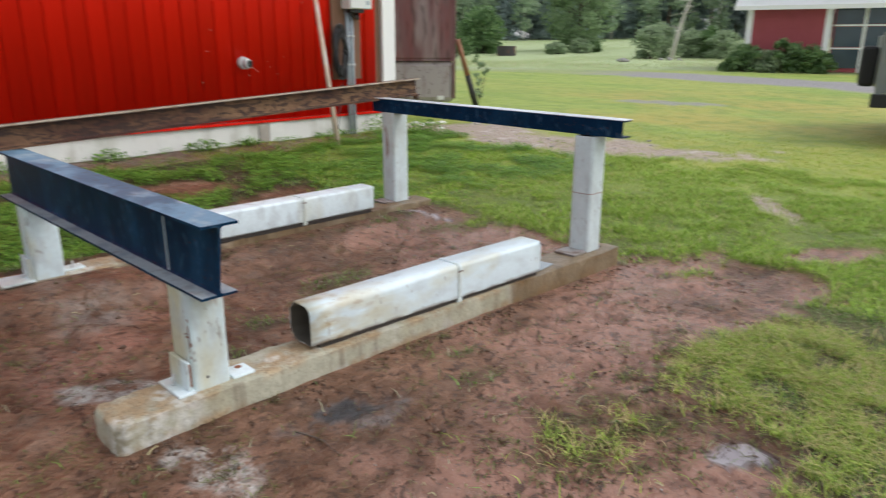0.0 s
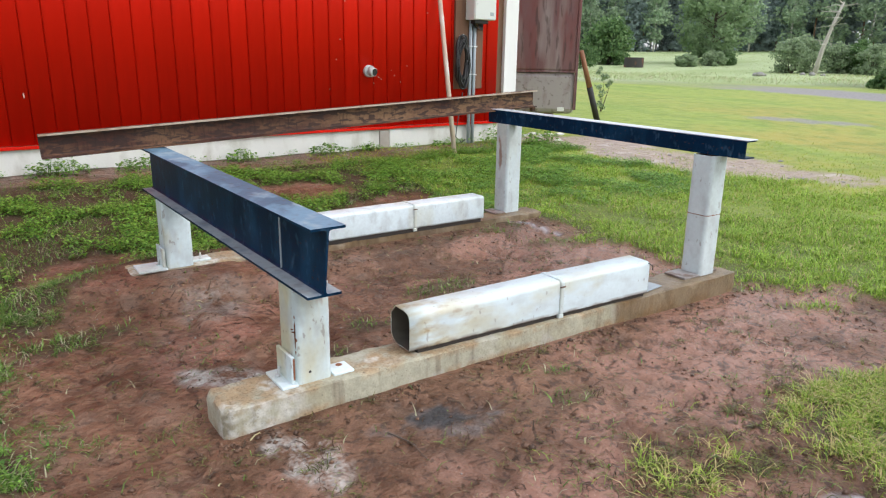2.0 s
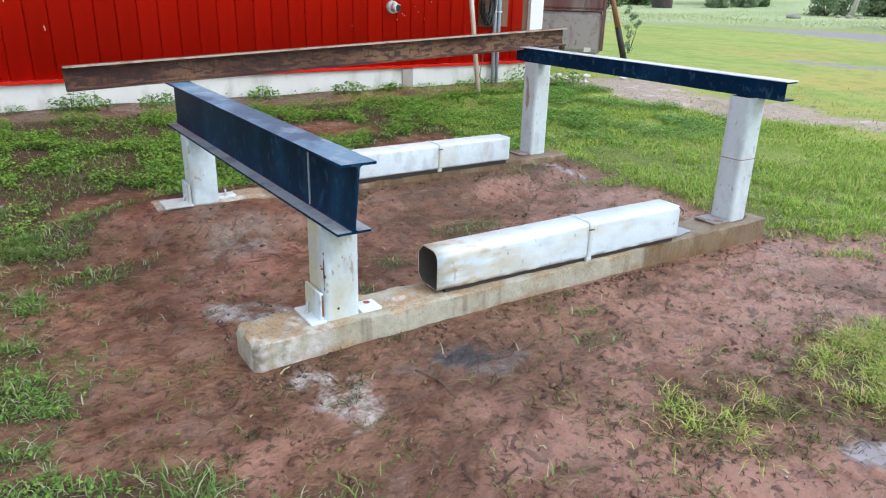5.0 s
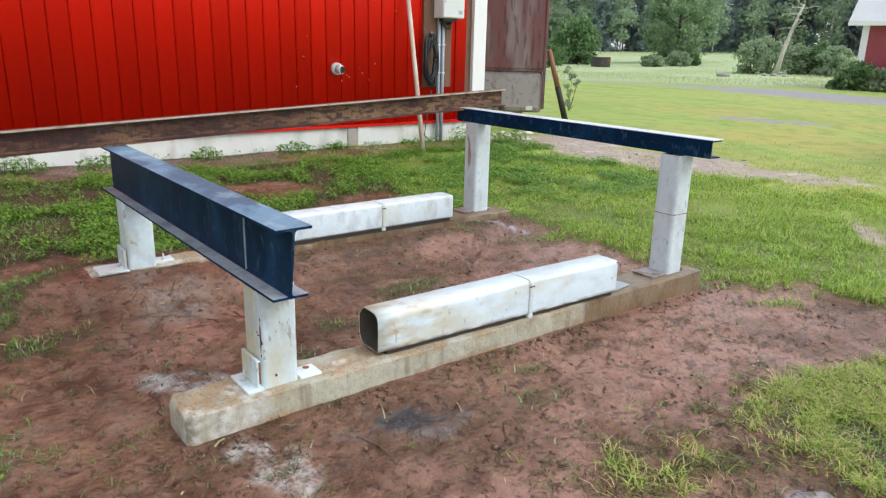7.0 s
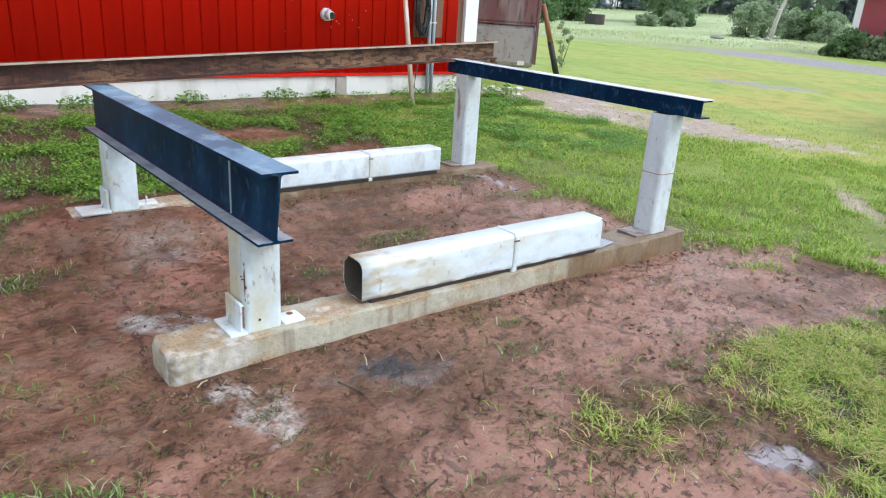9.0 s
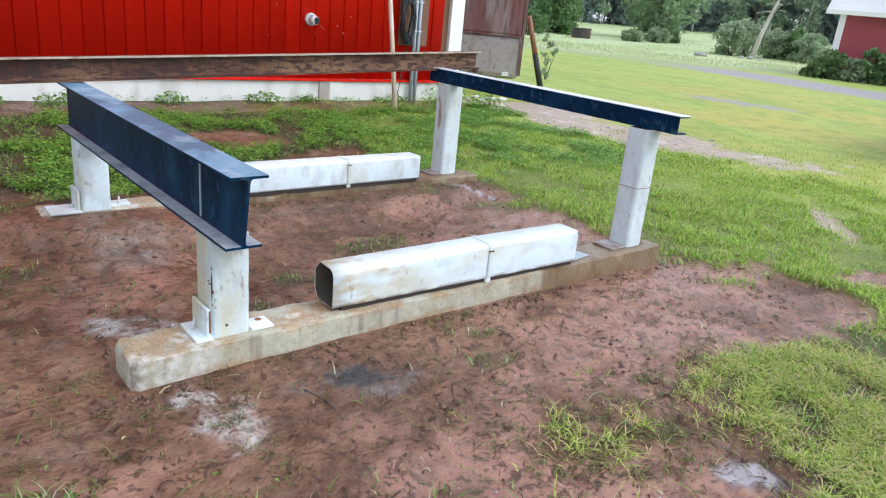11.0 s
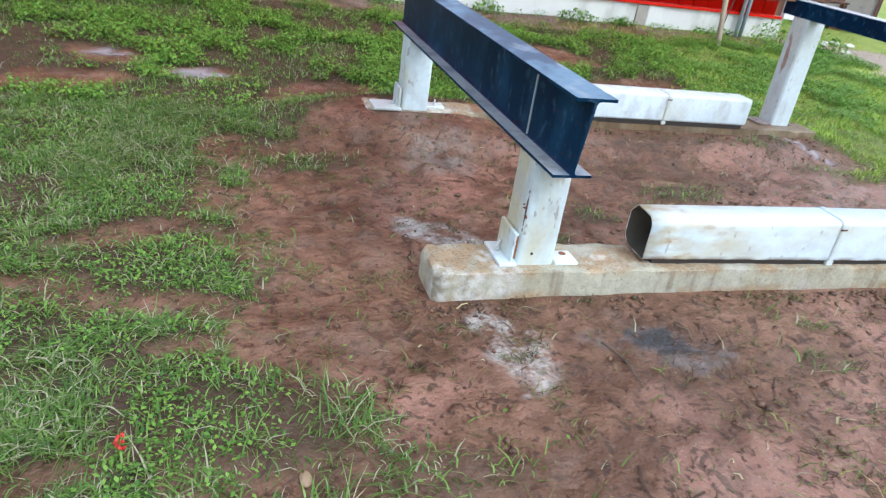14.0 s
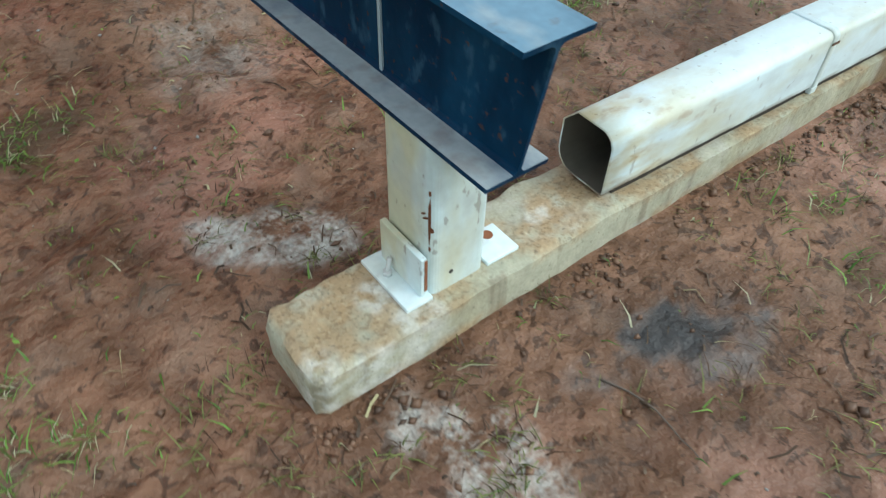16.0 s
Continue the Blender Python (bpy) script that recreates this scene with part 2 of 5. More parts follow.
p = Paint("cabinet_grey", (0.66, 0.68, 0.66), 0.45)
p.value(p.noise(5, 4), 0.05)
CABINET = p.done()
p = Paint("conduit_grey", (0.33, 0.38, 0.42), 0.4)
p.value(p.noise(7, 4), 0.15)
CONDUIT = p.done()
p = Paint("black_cable", (0.02, 0.02, 0.022), 0.5)
p.value(p.noise(12), 0.3)
CABLE = p.done()
p = Paint("zinc_pipe", (0.56, 0.57, 0.57), 0.4, 0.15)
p.value(p.noise(14), 0.25)
ZINC = p.done()

p = Paint("tank_red_brown", (0.20, 0.095, 0.100), 0.45, world_space=True)
p.value(p.noise(1.5, 5, (1, 1, 0.35)), 0.25)
p.layer(p.ramp(p.noise(3, 6, (1, 1, 0.25), 5), 0.50, 0.66), (0.20, 0.045, 0.04), 0.5, 0.8)
p.layer(p.ramp(p.noise(2.5, 6, (1, 1, 0.2), 15), 0.52, 0.70), (0.40, 0.34, 0.335), 0.45, 0.65)
p.layer(p.ramp(p.noise(14, 6, (1, 1, 0.15), 25), 0.56, 0.64), (0.055, 0.030, 0.028), 0.5, 0.6)
p.bump(p.noise(10, 4), 0.3, 0.006)
TANK_RED = p.done()
p = Paint("tank_grey", (0.40, 0.355, 0.36), 0.55, world_space=True)
p.layer(p.ramp(p.noise(4, 6, (1, 1, 0.4), 5), 0.50, 0.66), (0.21, 0.13, 0.115), 0.6, 0.8)
p.layer(p.ramp(p.noise(12, 6, shift=25), 0.58, 0.66), (0.09, 0.06, 0.055), 0.6, 0.5)
p.bump(p.noise(10, 4), 0.3, 0.006)
TANK_GREY = p.done()

p = Paint("prop_orange", (0.28, 0.125, 0.065), 0.6, world_space=True)
p.value(p.noise(12, 5), 0.3)
PROP_TOP = p.done()
p = Paint("prop_tar", (0.028, 0.026, 0.026), 0.6, world_space=True)
p.value(p.noise(12, 5), 0.3)
PROP_FOOT = p.done()

p = Paint("shed_red", (0.30, 0.055, 0.065), 0.7, world_space=True)
p.value(p.noise(2, 5), 0.15)
p.bump(p.noise(20, 4, (0.3, 0.3, 3)), 0.3, 0.006)
SHED_RED = p.done()
p = Paint("sheet_roof", (0.80, 0.82, 0.84), 0.4, world_space=True)
p.value(p.noise(1, 4), 0.1)
SHEET_ROOF = p.done()
p = Paint("pane_glass", (0.05, 0.07, 0.09), 0.08, world_space=True)
p.value(p.noise(1, 3), 0.4)
PANE = p.done()
p = Paint("trailer_grey", (0.17, 0.185, 0.19), 0.5, world_space=True)
p.layer(p.ramp(p.noise(5, 5), 0.52, 0.68), (0.19, 0.19, 0.18), 0.6, 0.7)
TRAILER = p.done()
p = Paint("black_rubber", (0.018, 0.018, 0.02), 0.8, world_space=True)
p.value(p.noise(12), 0.3)
RUBBER = p.done()
p = Paint("lamp_red", (0.25, 0.03, 0.02), 0.25)
p.value(p.noise(12), 0.1)
LAMP_RED = p.done()

p = Paint("tarry_steel", (0.040, 0.034, 0.034), 0.6)
p.layer(p.ramp(p.noise(1.3, 4), 0.54, 0.62), (0.20, 0.075, 0.035), 0.8, 0.7)
TARRY = p.done()

p = Paint("tan_pebble", (0.30, 0.205, 0.125), 0.6)
p.value(p.noise(60), 0.25)
TAN = p.done()

p = Paint("gap_shade", (0.030, 0.024, 0.020), 0.7)
p.value(p.noise(25), 0.3)
GAP_SHADE = p.done()

p = Paint("stone", (0.30, 0.29, 0.28), 0.75)
p.value(p.each(), 0.2).value(p.noise(7, 5), 0.25)
p.bump(p.noise(16, 5), 0.5, 0.02)
STONE = p.done()


def leaf(name, dark, light, dry=None, amount=0.1, rough=0.5, see_through=0.3):
    q = Paint(name, dark, rough, 0.0, 0.35)
    q.layer(q.island(), light)
    q.value(q.each(), 0.15)
    if dry:
        q.layer(q.ramp(q.math("FRACT", q.math("MULTIPLY", q.island(), 37.0), 0.0), 1 - amount, 1 - amount + 0.03), dry)
    q.done()
    tr = q.n.new("ShaderNodeBsdfTranslucent")
    q.l.new(q.col, tr.inputs["Color"])
    mx = q.n.new("ShaderNodeMixShader")
    mx.inputs[0].default_value = see_through
    q.l.new(q.b.outputs[0], mx.inputs[1])
    q.l.new(tr.outputs[0], mx.inputs[2])
    q.l.new(mx.outputs[0], q.n["Material Output"].inputs["Surface"])
    return q.m


GRASS = leaf("grass_blades", (0.055, 0.140, 0.022), (0.22, 0.365, 0.075), (0.42, 0.41, 0.27), 0.20, rough=0.35)
FRESH = leaf("fresh_grass", (0.16, 0.275, 0.034), (0.45, 0.650, 0.095), (0.55, 0.47, 0.22), 0.13)
LONG = leaf("long_blades", (0.15, 0.23, 0.03), (0.45, 0.58, 0.10), (0.56, 0.46, 0.22), 0.32)
LAWN = leaf("lawn_blades", (0.29, 0.40, 0.06), (0.44, 0.54, 0.10), (0.50, 0.43, 0.13), 0.14, see_through=0.5)
TALL = leaf("meadow_blades", (0.34, 0.42, 0.17), (0.50, 0.56, 0.29), (0.56, 0.50, 0.34), 0.2)
WEED = leaf("weed_leaves", (0.060, 0.175, 0.022), (0.30, 0.52, 0.085), rough=0.35)
STRAW = leaf("straw", (0.035, 0.020, 0.012), (0.095, 0.058, 0.034), (0.40, 0.36, 0.20), 0.10, see_through=0.05)
SPRIG = leaf("sprig_grass", (0.085, 0.095, 0.028), (0.28, 0.31, 0.10), (0.075, 0.040, 0.024), 0.42)
DRY = leaf("dry_grass", (0.26, 0.24, 0.11), (0.48, 0.42, 0.25), (0.14, 0.09, 0.05), 0.3)
HAZED_SPRUCE = leaf("hazed_spruce_needles", (0.27, 0.34, 0.33), (0.36, 0.44, 0.42), see_through=0.55)
HAZED_BIRCH = leaf("hazed_birch_leaves", (0.27, 0.37, 0.25), (0.43, 0.53, 0.35), see_through=0.55)
BUSH = leaf("bush_leaves", (0.085, 0.17, 0.065), (0.21, 0.32, 0.125), see_through=0.4)
NEAR_BIRCH = leaf("lone_birch_leaves", (0.19, 0.28, 0.15), (0.30, 0.40, 0.21), see_through=0.5)
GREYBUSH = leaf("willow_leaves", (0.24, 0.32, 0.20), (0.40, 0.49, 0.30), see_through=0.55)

p = Paint("bark", (0.11, 0.085, 0.07), 0.9)
p.value(p.noise(3, 5, (3, 3, 0.5)), 0.35)
BARK = p.done()
p = Paint("pine_bark", (0.22, 0.13, 0.09), 0.9)
p.value(p.noise(3, 5, (3, 3, 0.5)), 0.35)
PINE_BARK = p.done()
p = Paint("birch_bark", (0.55, 0.53, 0.49), 0.8)
p.layer(p.ramp(p.noise(2, 5, (1, 1, 2.5)), 0.55, 0.62), (0.07, 0.06, 0.05), 0.9, 0.9)
BIRCH_BARK = p.done()
p = Paint("dead_wood", (0.47, 0.44, 0.40), 0.85)
p.value(p.noise(3, 5, (3, 3, 0.5)), 0.3)
DEAD_WOOD = p.done()

# ground: grassy soil, with bare red-brown mud, gravel, pale dust and an oily patch by mask
p = Paint("ground_soil", (0.066, 0.044, 0.027), 0.6, 0.0, 0.28, world_space=True)
p.value(p.noise(0.35, 5), 0.25).value(p.noise(6, 5), 0.30)
p.layer(p.attribute("sward"), (0.205, 0.275, 0.054), 0.7, 0.75)
p.layer(p.math("MULTIPLY", p.attribute("sward"), p.ramp(p.noise(1.6, 6, shift=73), 0.44, 0.60)), (0.095, 0.140, 0.032), 0.7, 0.65)
p.layer(p.attribute("lawn"), (0.305, 0.385, 0.078), 0.7)
p.layer(p.math("MULTIPLY", p.attribute("lawn"), p.ramp(p.noise(0.22, 6, (1.6, 0.6, 1), 3), 0.46, 0.60)), (0.40, 0.36, 0.09), 0.7, 0.45)
p.layer(p.math("MULTIPLY", p.attribute("lawn"), p.ramp(p.noise(0.5, 6, (1.6, 0.6, 1), 13), 0.50, 0.64)), (0.19, 0.29, 0.045), 0.7, 0.6)
p.layer(p.math("MULTIPLY", p.attribute("ochre"), p.ramp(p.noise(0.4, 6, (1.2, 0.8, 1), 23), 0.40, 0.58)), (0.42, 0.34, 0.085), 0.7, 0.75)
p.layer(p.math("MULTIPLY", p.attribute("lawn"), p.ramp(p.noise(2.6, 6, shift=83), 0.46, 0.62)), (0.17, 0.26, 0.050), 0.7, 0.55)
p.layer(p.math("MULTIPLY", p.attribute("lawn"), p.ramp(p.noise(9, 6, shift=93), 0.52, 0.64)), (0.36, 0.40, 0.14), 0.7, 0.40)
p.layer(p.attribute("meadow"), (0.40, 0.48, 0.26), 0.8)
p.layer(p.math("MULTIPLY", p.attribute("meadow"), p.ramp(p.noise(0.12, 5, (0.5, 2, 1), 3), 0.5, 0.6)), (0.30, 0.38, 0.16), 0.8, 0.7)
mudcol = Paint.noise(p, 2.2, 6, (1, 1, 1), 5, 0.4)
mm = p.n.new("ShaderNodeMix")
mm.data_type = "RGBA"
p.l.new(p.ramp(p.math("ADD", p.math("MULTIPLY", mudcol, 0.6), p.math("MULTIPLY", p.noise(13, 6, shift=51), 0.4)), 0.40, 0.60), mm.inputs["Factor"])
mm.inputs[6].default_value = (0.102, 0.051, 0.029, 1)
mm.inputs[7].default_value = (0.224, 0.119, 0.074, 1)
p.layer(p.attribute("mud"), mm.outputs[2], 0.40)
wet_sheen = p.math("MULTIPLY", p.attribute("mud"), p.ramp(p.math("ADD", p.noise(1.7, 6, shift=21), p.attribute("wet_sheen_bias")), 0.50, 0.64))
p.layer(wet_sheen, (0.340, 0.182, 0.136), 0.10, 0.68)
p.layer(p.math("MULTIPLY", p.attribute("mud"), p.ramp(p.noise(24, 7, shift=11, distort=0.6), 0.575, 0.62)), (0.044, 0.022, 0.014), 0.35, 0.75)
p.layer(p.math("MULTIPLY", p.attribute("mud"), p.ramp(p.noise(10, 6, shift=91, distort=1.0), 0.635, 0.66)), (0.050, 0.026, 0.016), 0.30, 0.75)
p.layer(p.math("MULTIPLY", p.attribute("mud"), p.ramp(p.noise(5, 6, shift=61), 0.56, 0.66)), (0.27, 0.195, 0.150), 0.5, 0.25)
p.layer(p.attribute("pit_shade"), (0.060, 0.030, 0.019), 0.25, 0.35)
p.layer(p.math("MULTIPLY", p.attribute("mud"), p.ramp(p.noise(75, 4, shift=31), 0.60, 0.70)), (0.36, 0.24, 0.17), 0.6, 0.25)
p.layer(p.attribute("gravel"), (0.30, 0.285, 0.285), 0.7)
p.layer(p.math("MULTIPLY", p.attribute("gravel"), p.ramp(p.noise(9, 6, shift=3), 0.5, 0.6)), (0.20, 0.19, 0.19), 0.7, 0.6)
p.layer(p.attribute("sand"), (0.40, 0.300, 0.255), 0.35)
p.layer(p.math("MULTIPLY", p.attribute("sand"), p.ramp(p.noise(8, 6, shift=3), 0.5, 0.62)), (0.22, 0.155, 0.12), 0.30, 0.7)
p.layer(p.math("MULTIPLY", p.attribute("sand"), p.ramp(p.noise(3, 6, shift=43), 0.58, 0.66)), (0.55, 0.50, 0.48), 0.25, 0.7)
p.layer(p.math("MULTIPLY", p.attribute("oil"), p.ramp(p.noise(14, 6, shift=33), 0.36, 0.60)), (0.185, 0.170, 0.170), 0.35, 0.75)
p.layer(p.attribute("oil_core"), (0.030, 0.032, 0.036), 0.30, 0.85)
p.layer(p.math("MULTIPLY", p.attribute("dust"), p.ramp(p.math("ADD", p.math("MULTIPLY", p.noise(9, 6, shift=8), 0.6), p.math("MULTIPLY", p.noise(60, 6, shift=18), 0.4)), 0.40, 0.60)), (0.58, 0.57, 0.54), 0.8, 0.80)
p.layer(p.attribute("puddle"), (0.29, 0.26, 0.275), 0.05)
dry_land = p.math("MULTIPLY", p.math("SUBTRACT", 1.0, p.attribute("puddle")), p.math("SUBTRACT", 1.0, p.math("MULTIPLY", wet_sheen, 0.40)))
p.bump(p.math("MULTIPLY", p.noise(9, 6), dry_land), 0.8, 0.040)
p.bump(p.math("MULTIPLY", p.noise(34, 6), dry_land), 0.9, 0.018)
p.bump(p.math("MULTIPLY", p.noise(110, 4, shift=5), dry_land), 0.45, 0.006)
GROUND = p.done()

# ---- mesh helpers ----


def part(name, bm, material, parent=None, label=""):
    """Links a bmesh as one mesh object under a thing or a part."""
    me = bpy.data.meshes.new(name)
    bm.to_mesh(me)
    bm.free()
    for m in material if isinstance(material, (list, tuple)) else (material,):
        me.materials.append(m)
    ob = new(name, me)
    ob.parent = parent
    if label:
        ob["label"] = label
    return ob


def thing(name, at, label, category, group="", kind=""):
    ob = new(name)
    ob.empty_display_size = 0.1
    ob.location = at
    return tagged(ob, label, category, group, kind)


def box(bm, x0, x1, y0, y1, z0, z1, bevel=0.0, mat_index=0):
    vs = [bm.verts.new((x, y, z)) for z in (z0, z1) for y in (y0, y1) for x in (x0, x1)]
    fs = [bm.faces.new([vs[k] for k in f]) for f in ((0, 2, 3, 1), (4, 5, 7, 6), (0, 1, 5, 4), (1, 3, 7, 5), (3, 2, 6, 7), (2, 0, 4, 6))]
    for f in fs:
        f.material_index = mat_index
    if bevel:
        es = list({e for f in fs for e in f.edges})
        bmesh.ops.bevel(bm, geom=es, offset=bevel, segments=2, affect="EDGES", profile=0.5)
    return bm


def block(x0, x1, y0, y1, z0, z1, bevel=0.004):
    return box(bmesh.new(), x0, x1, y0, y1, z0, z1, bevel)


def rounded_square(w, d, r, seg=4):
    pts = []
    for cx, cy, a0 in ((w / 2 - r, d / 2 - r, 0), (-w / 2 + r, d / 2 - r, 90), (-w / 2 + r, -d / 2 + r, 180), (w / 2 - r, -d / 2 + r, 270)):
        for k in range(seg + 1):
            a = radians(a0 + 90 * k / seg)
            pts.append((cx + r * math.cos(a), cy + r * math.sin(a)))
    return pts


def hollow(pts_out, pts_in, z0, z1, rings=1):
    """An open tube along z: outer wall, inner wall (second material) and rims."""
    bm = bmesh.new()
    lay = []
    for pts in (pts_out, pts_in):
        lay.append([[bm.verts.new((x, y, z0 + (z1 - z0) * k / rings)) for x, y in pts] for k in range(rings + 1)])
    n = len(pts_out)
    for k in range(n):
        j = (k + 1) % n
        for r in range(rings):
            bm.faces.new((lay[0][r][k], lay[0][r][j], lay[0][r + 1][j], lay[0][r + 1][k]))
            f = bm.faces.new((lay[1][r][j], lay[1][r][k], lay[1][r + 1][k], lay[1][r + 1][j]))
            f.material_index = 1
        bm.faces.new((lay[0][rings][k], lay[0][rings][j], lay[1][rings][j], lay[1][rings][k]))
        bm.faces.new((lay[0][0][j], lay[0][0][k], lay[1][0][k], lay[1][0][j]))
    return bm


def prism(outline, length, slant=0.0):
    """Extrudes an outline in x and z along y; slant shifts the near end by z."""
    bm = bmesh.new()
    a = [bm.verts.new((x, slant * z, z)) for x, z in outline]
    b = [bm.verts.new((x, length, z)) for x, z in outline]
    n = len(outline)
    for k in range(n):
        bm.faces.new((a[k], a[(k + 1) % n], b[(k + 1) % n], b[k]))
    bm.faces.new(list(reversed(a)))
    bm.faces.new(b)
    bmesh.ops.recalc_face_normals(bm, faces=bm.faces)
    return bm


def rod(bm, a, b, r0, r1=None, seg=8, cap=True):
    """A tapered rod from a to b."""
    a, b = Vector(a), Vector(b)
    r1 = r0 if r1 is None else r1
    q = (b - a).to_track_quat("Z", "Y")
    rings = [[bm.verts.new(c + q @ Vector((r * math.cos(math.tau * k / seg), r * math.sin(math.tau * k / seg), 0))) for k in range(seg)] for c, r in ((a, r0), (b, r1))]
    for k in range(seg):
        bm.faces.new((rings[0][k], rings[0][(k + 1) % seg], rings[1][(k + 1) % seg], rings[1][k])).smooth = True
    if cap:
        bm.faces.new(list(reversed(rings[0])))
        bm.faces.new(rings[1])
    return bm


def rods(path, r0, r1=None, seg=8):
    """A tapered tube that follows a path."""
    bm = bmesh.new()
    r1 = r0 if r1 is None else r1
    pts = [Vector(q) for q in path]
    rings = []
    for k, c in enumerate(pts):
        t = (pts[min(k + 1, len(pts) - 1)] - pts[max(k - 1, 0)]).normalized()
        q = t.to_track_quat("Z", "Y")
        r = r0 + (r1 - r0) * k / (len(pts) - 1)
        rings.append([bm.verts.new(c + q @ Vector((r * math.cos(math.tau * s / seg), r * math.sin(math.tau * s / seg), 0))) for s in range(seg)])
    for k in range(len(pts) - 1):
        for s in range(seg):
            best = rings[k + 1]
            bm.faces.new((rings[k][s], rings[k][(s + 1) % seg], best[(s + 1) % seg], best[s])).smooth = True
    bm.faces.new(list(reversed(rings[0])))
    bm.faces.new(rings[-1])
    return bm


def mesh_from(name, verts, faces, material):
    """A mesh from arrays of vertices and of equal-sided faces."""
    me = bpy.data.meshes.new(name)
    verts, faces = np.asarray(verts, np.float32), np.asarray(faces, np.int32)
    n, k = faces.shape
    me.vertices.add(len(verts))
    me.vertices.foreach_set("co", verts.ravel())
    me.loops.add(n * k)
    me.loops.foreach_set("vertex_index", faces.ravel())
    me.polygons.add(n)
    me.polygons.foreach_set("loop_start", np.arange(0, n * k, k, dtype=np.int32))
    me.update(calc_edges=True)
    me.materials.append(material)
    return me


# ---- land: noise, height and masks ----


def lattice(ix, iy, seed):
    h = (ix.astype(np.int64) * 374761393 + iy.astype(np.int64) * 668265263 + int(seed) * 974634777) & 0xFFFFFFFF
    h = ((h ^ (h >> 13)) * 1274126177) & 0xFFFFFFFF
    return ((h ^ (h >> 16)) & 0xFFFF) / 65535.0


def vnoise(x, y, seed=0):
    ix, iy = np.floor(x), np.floor(y)
    u, v = x - ix, y - iy
    u, v = u * u * (3 - 2 * u), v * v * (3 - 2 * v)
    a, b = lattice(ix, iy, seed), lattice(ix + 1, iy, seed)
    c, d = lattice(ix, iy + 1, seed), lattice(ix + 1, iy + 1, seed)
    return (a * (1 - u) + b * u) * (1 - v) + (c * (1 - u) + d * u) * v


def fbm(x, y, seed=0, octaves=4):
    out, amp, tot = 0, 1.0, 0
    for k in range(octaves):
        out = out + amp * vnoise(x * 2**k + 17.3 * k, y * 2**k - 9.1 * k, seed + k)
        tot += amp
        amp *= 0.5
    return out / tot


def step(v, lo, hi):
    t = np.clip((v - lo) / (hi - lo), 0, 1)
    return t * t * (3 - 2 * t)


def blob(x, y, cx, cy, rx, ry, turn=0.0):
    """1 in the middle of an ellipse, 0 at its rim and below 0 outside."""
    c, s = math.cos(radians(turn)), math.sin(radians(turn))
    u, v = (x - cx) * c + (y - cy) * s, -(x - cx) * s + (y - cy) * c
    return 1 - np.sqrt((u / rx) ** 2 + (v / ry) ** 2)


def along(x, y, pts):
    """Distance from a polyline."""
    best = np.full(np.shape(x), 1e9)
    for (ax, ay), (bx, by) in zip(pts, pts[1:]):
        t = np.clip(((x - ax) * (bx - ax) + (y - ay) * (by - ay)) / ((bx - ax) ** 2 + (by - ay) ** 2), 0, 1)
        best = np.minimum(best, np.hypot(x - ax - t * (bx - ax), y - ay - t * (by - ay)))
    return best


TRACK = [(15, -40), (22.0, -4), (24.5, 6), (26.5, 13), (26.0, 19), (24.5, 25), (22, 34)]
MUD = [(1.45, 0.9, 2.35, 1.75, 0), (1.35, -1.30, 0.85, 0.60, -10), (1.6, -0.45, 2.7, 1.05, -3), (0.5, -1.5, 1.3, 0.9, 0), (3.55, -0.75, 0.75, 0.45, -25), (-0.25, 0.6, 0.55, 1.1, 0), (-0.85, 0.0, 0.45, 0.16, -12),
       (-0.78, 1.65, 0.18, 0.30, 0), (-0.95, 3.0, 0.34, 0.18, 10), (-1.6, 3.3, 0.32, 0.2, 0), (-1.25, -0.78, 0.22, 0.08, 15), (-1.75, 2.7, 0.5, 0.25, 10), (-1.15, 0.55, 0.30, 0.10, 20), (1.2, 4.75, 0.35, 0.25, 0), (2.15, 4.2, 0.55, 0.40, 0), (2.7, 3.35, 0.7, 0.35, 20), (2.5, 5.72, 4.5, 0.40, 0), (-0.1, 2.75, 0.45, 0.2, 20),
       (-1.0, -0.62, 0.16, 0.08, 0), (-0.72, -0.22, 0.40, 0.13, -12), (-1.35, -0.42, 0.24, 0.10, 10), (-0.85, -0.98, 0.26, 0.10, -10), (-1.5, 0.15, 0.30, 0.10, 5), (-1.45, -0.95, 0.30, 0.12, 0), (4.6, -1.0, 0.5, 0.16, -30), (3.4, 1.85, 0.42, 0.20, -50)]
TUFTS = [(-0.85, -0.52, 0.62, 0.24, -14, 1.0), (-0.15, -0.84, 0.26, 0.12, -10, 0.6), (2.46, -1.40, 0.62, 0.42, -8, 1.0), (1.40, -0.50, 0.13, 0.09, 0, 0.5), (1.52, -0.27, 0.08, 0.05, 0, 0.5), (1.78, 1.08, 0.30, 0.15, 0, 0.9), (0.72, 0.52, 0.12, 0.08, 0, 0.9),
         (1.02, 0.76, 0.13, 0.10, 0, 0.9), (1.38, 0.9, 0.14, 0.07, 0, 0.5), (-0.32, 1.40, 0.36, 0.13, 15, 0.9), (3.25, 1.5, 0.40, 0.16, -10, 0.6), (2.9, 1.85, 0.2, 0.1, 0, 0.5), (4.0, 0.10, 0.4, 0.25, 0, 0.8), (-1.0, 0.28, 0.4, 0.22, 0, 0.7), (0.62, -1.12, 0.10, 0.06, 0, 0.4), (2.5, 0.6, 0.10, 0.06, 0, 0.4), (3.05, -0.55, 0.16, 0.08, 0, 0.5), (2.15, -0.8, 0.12, 0.06, 0, 0.4), (3.5, -0.45, 0.22, 0.08, -25, 0.5)]


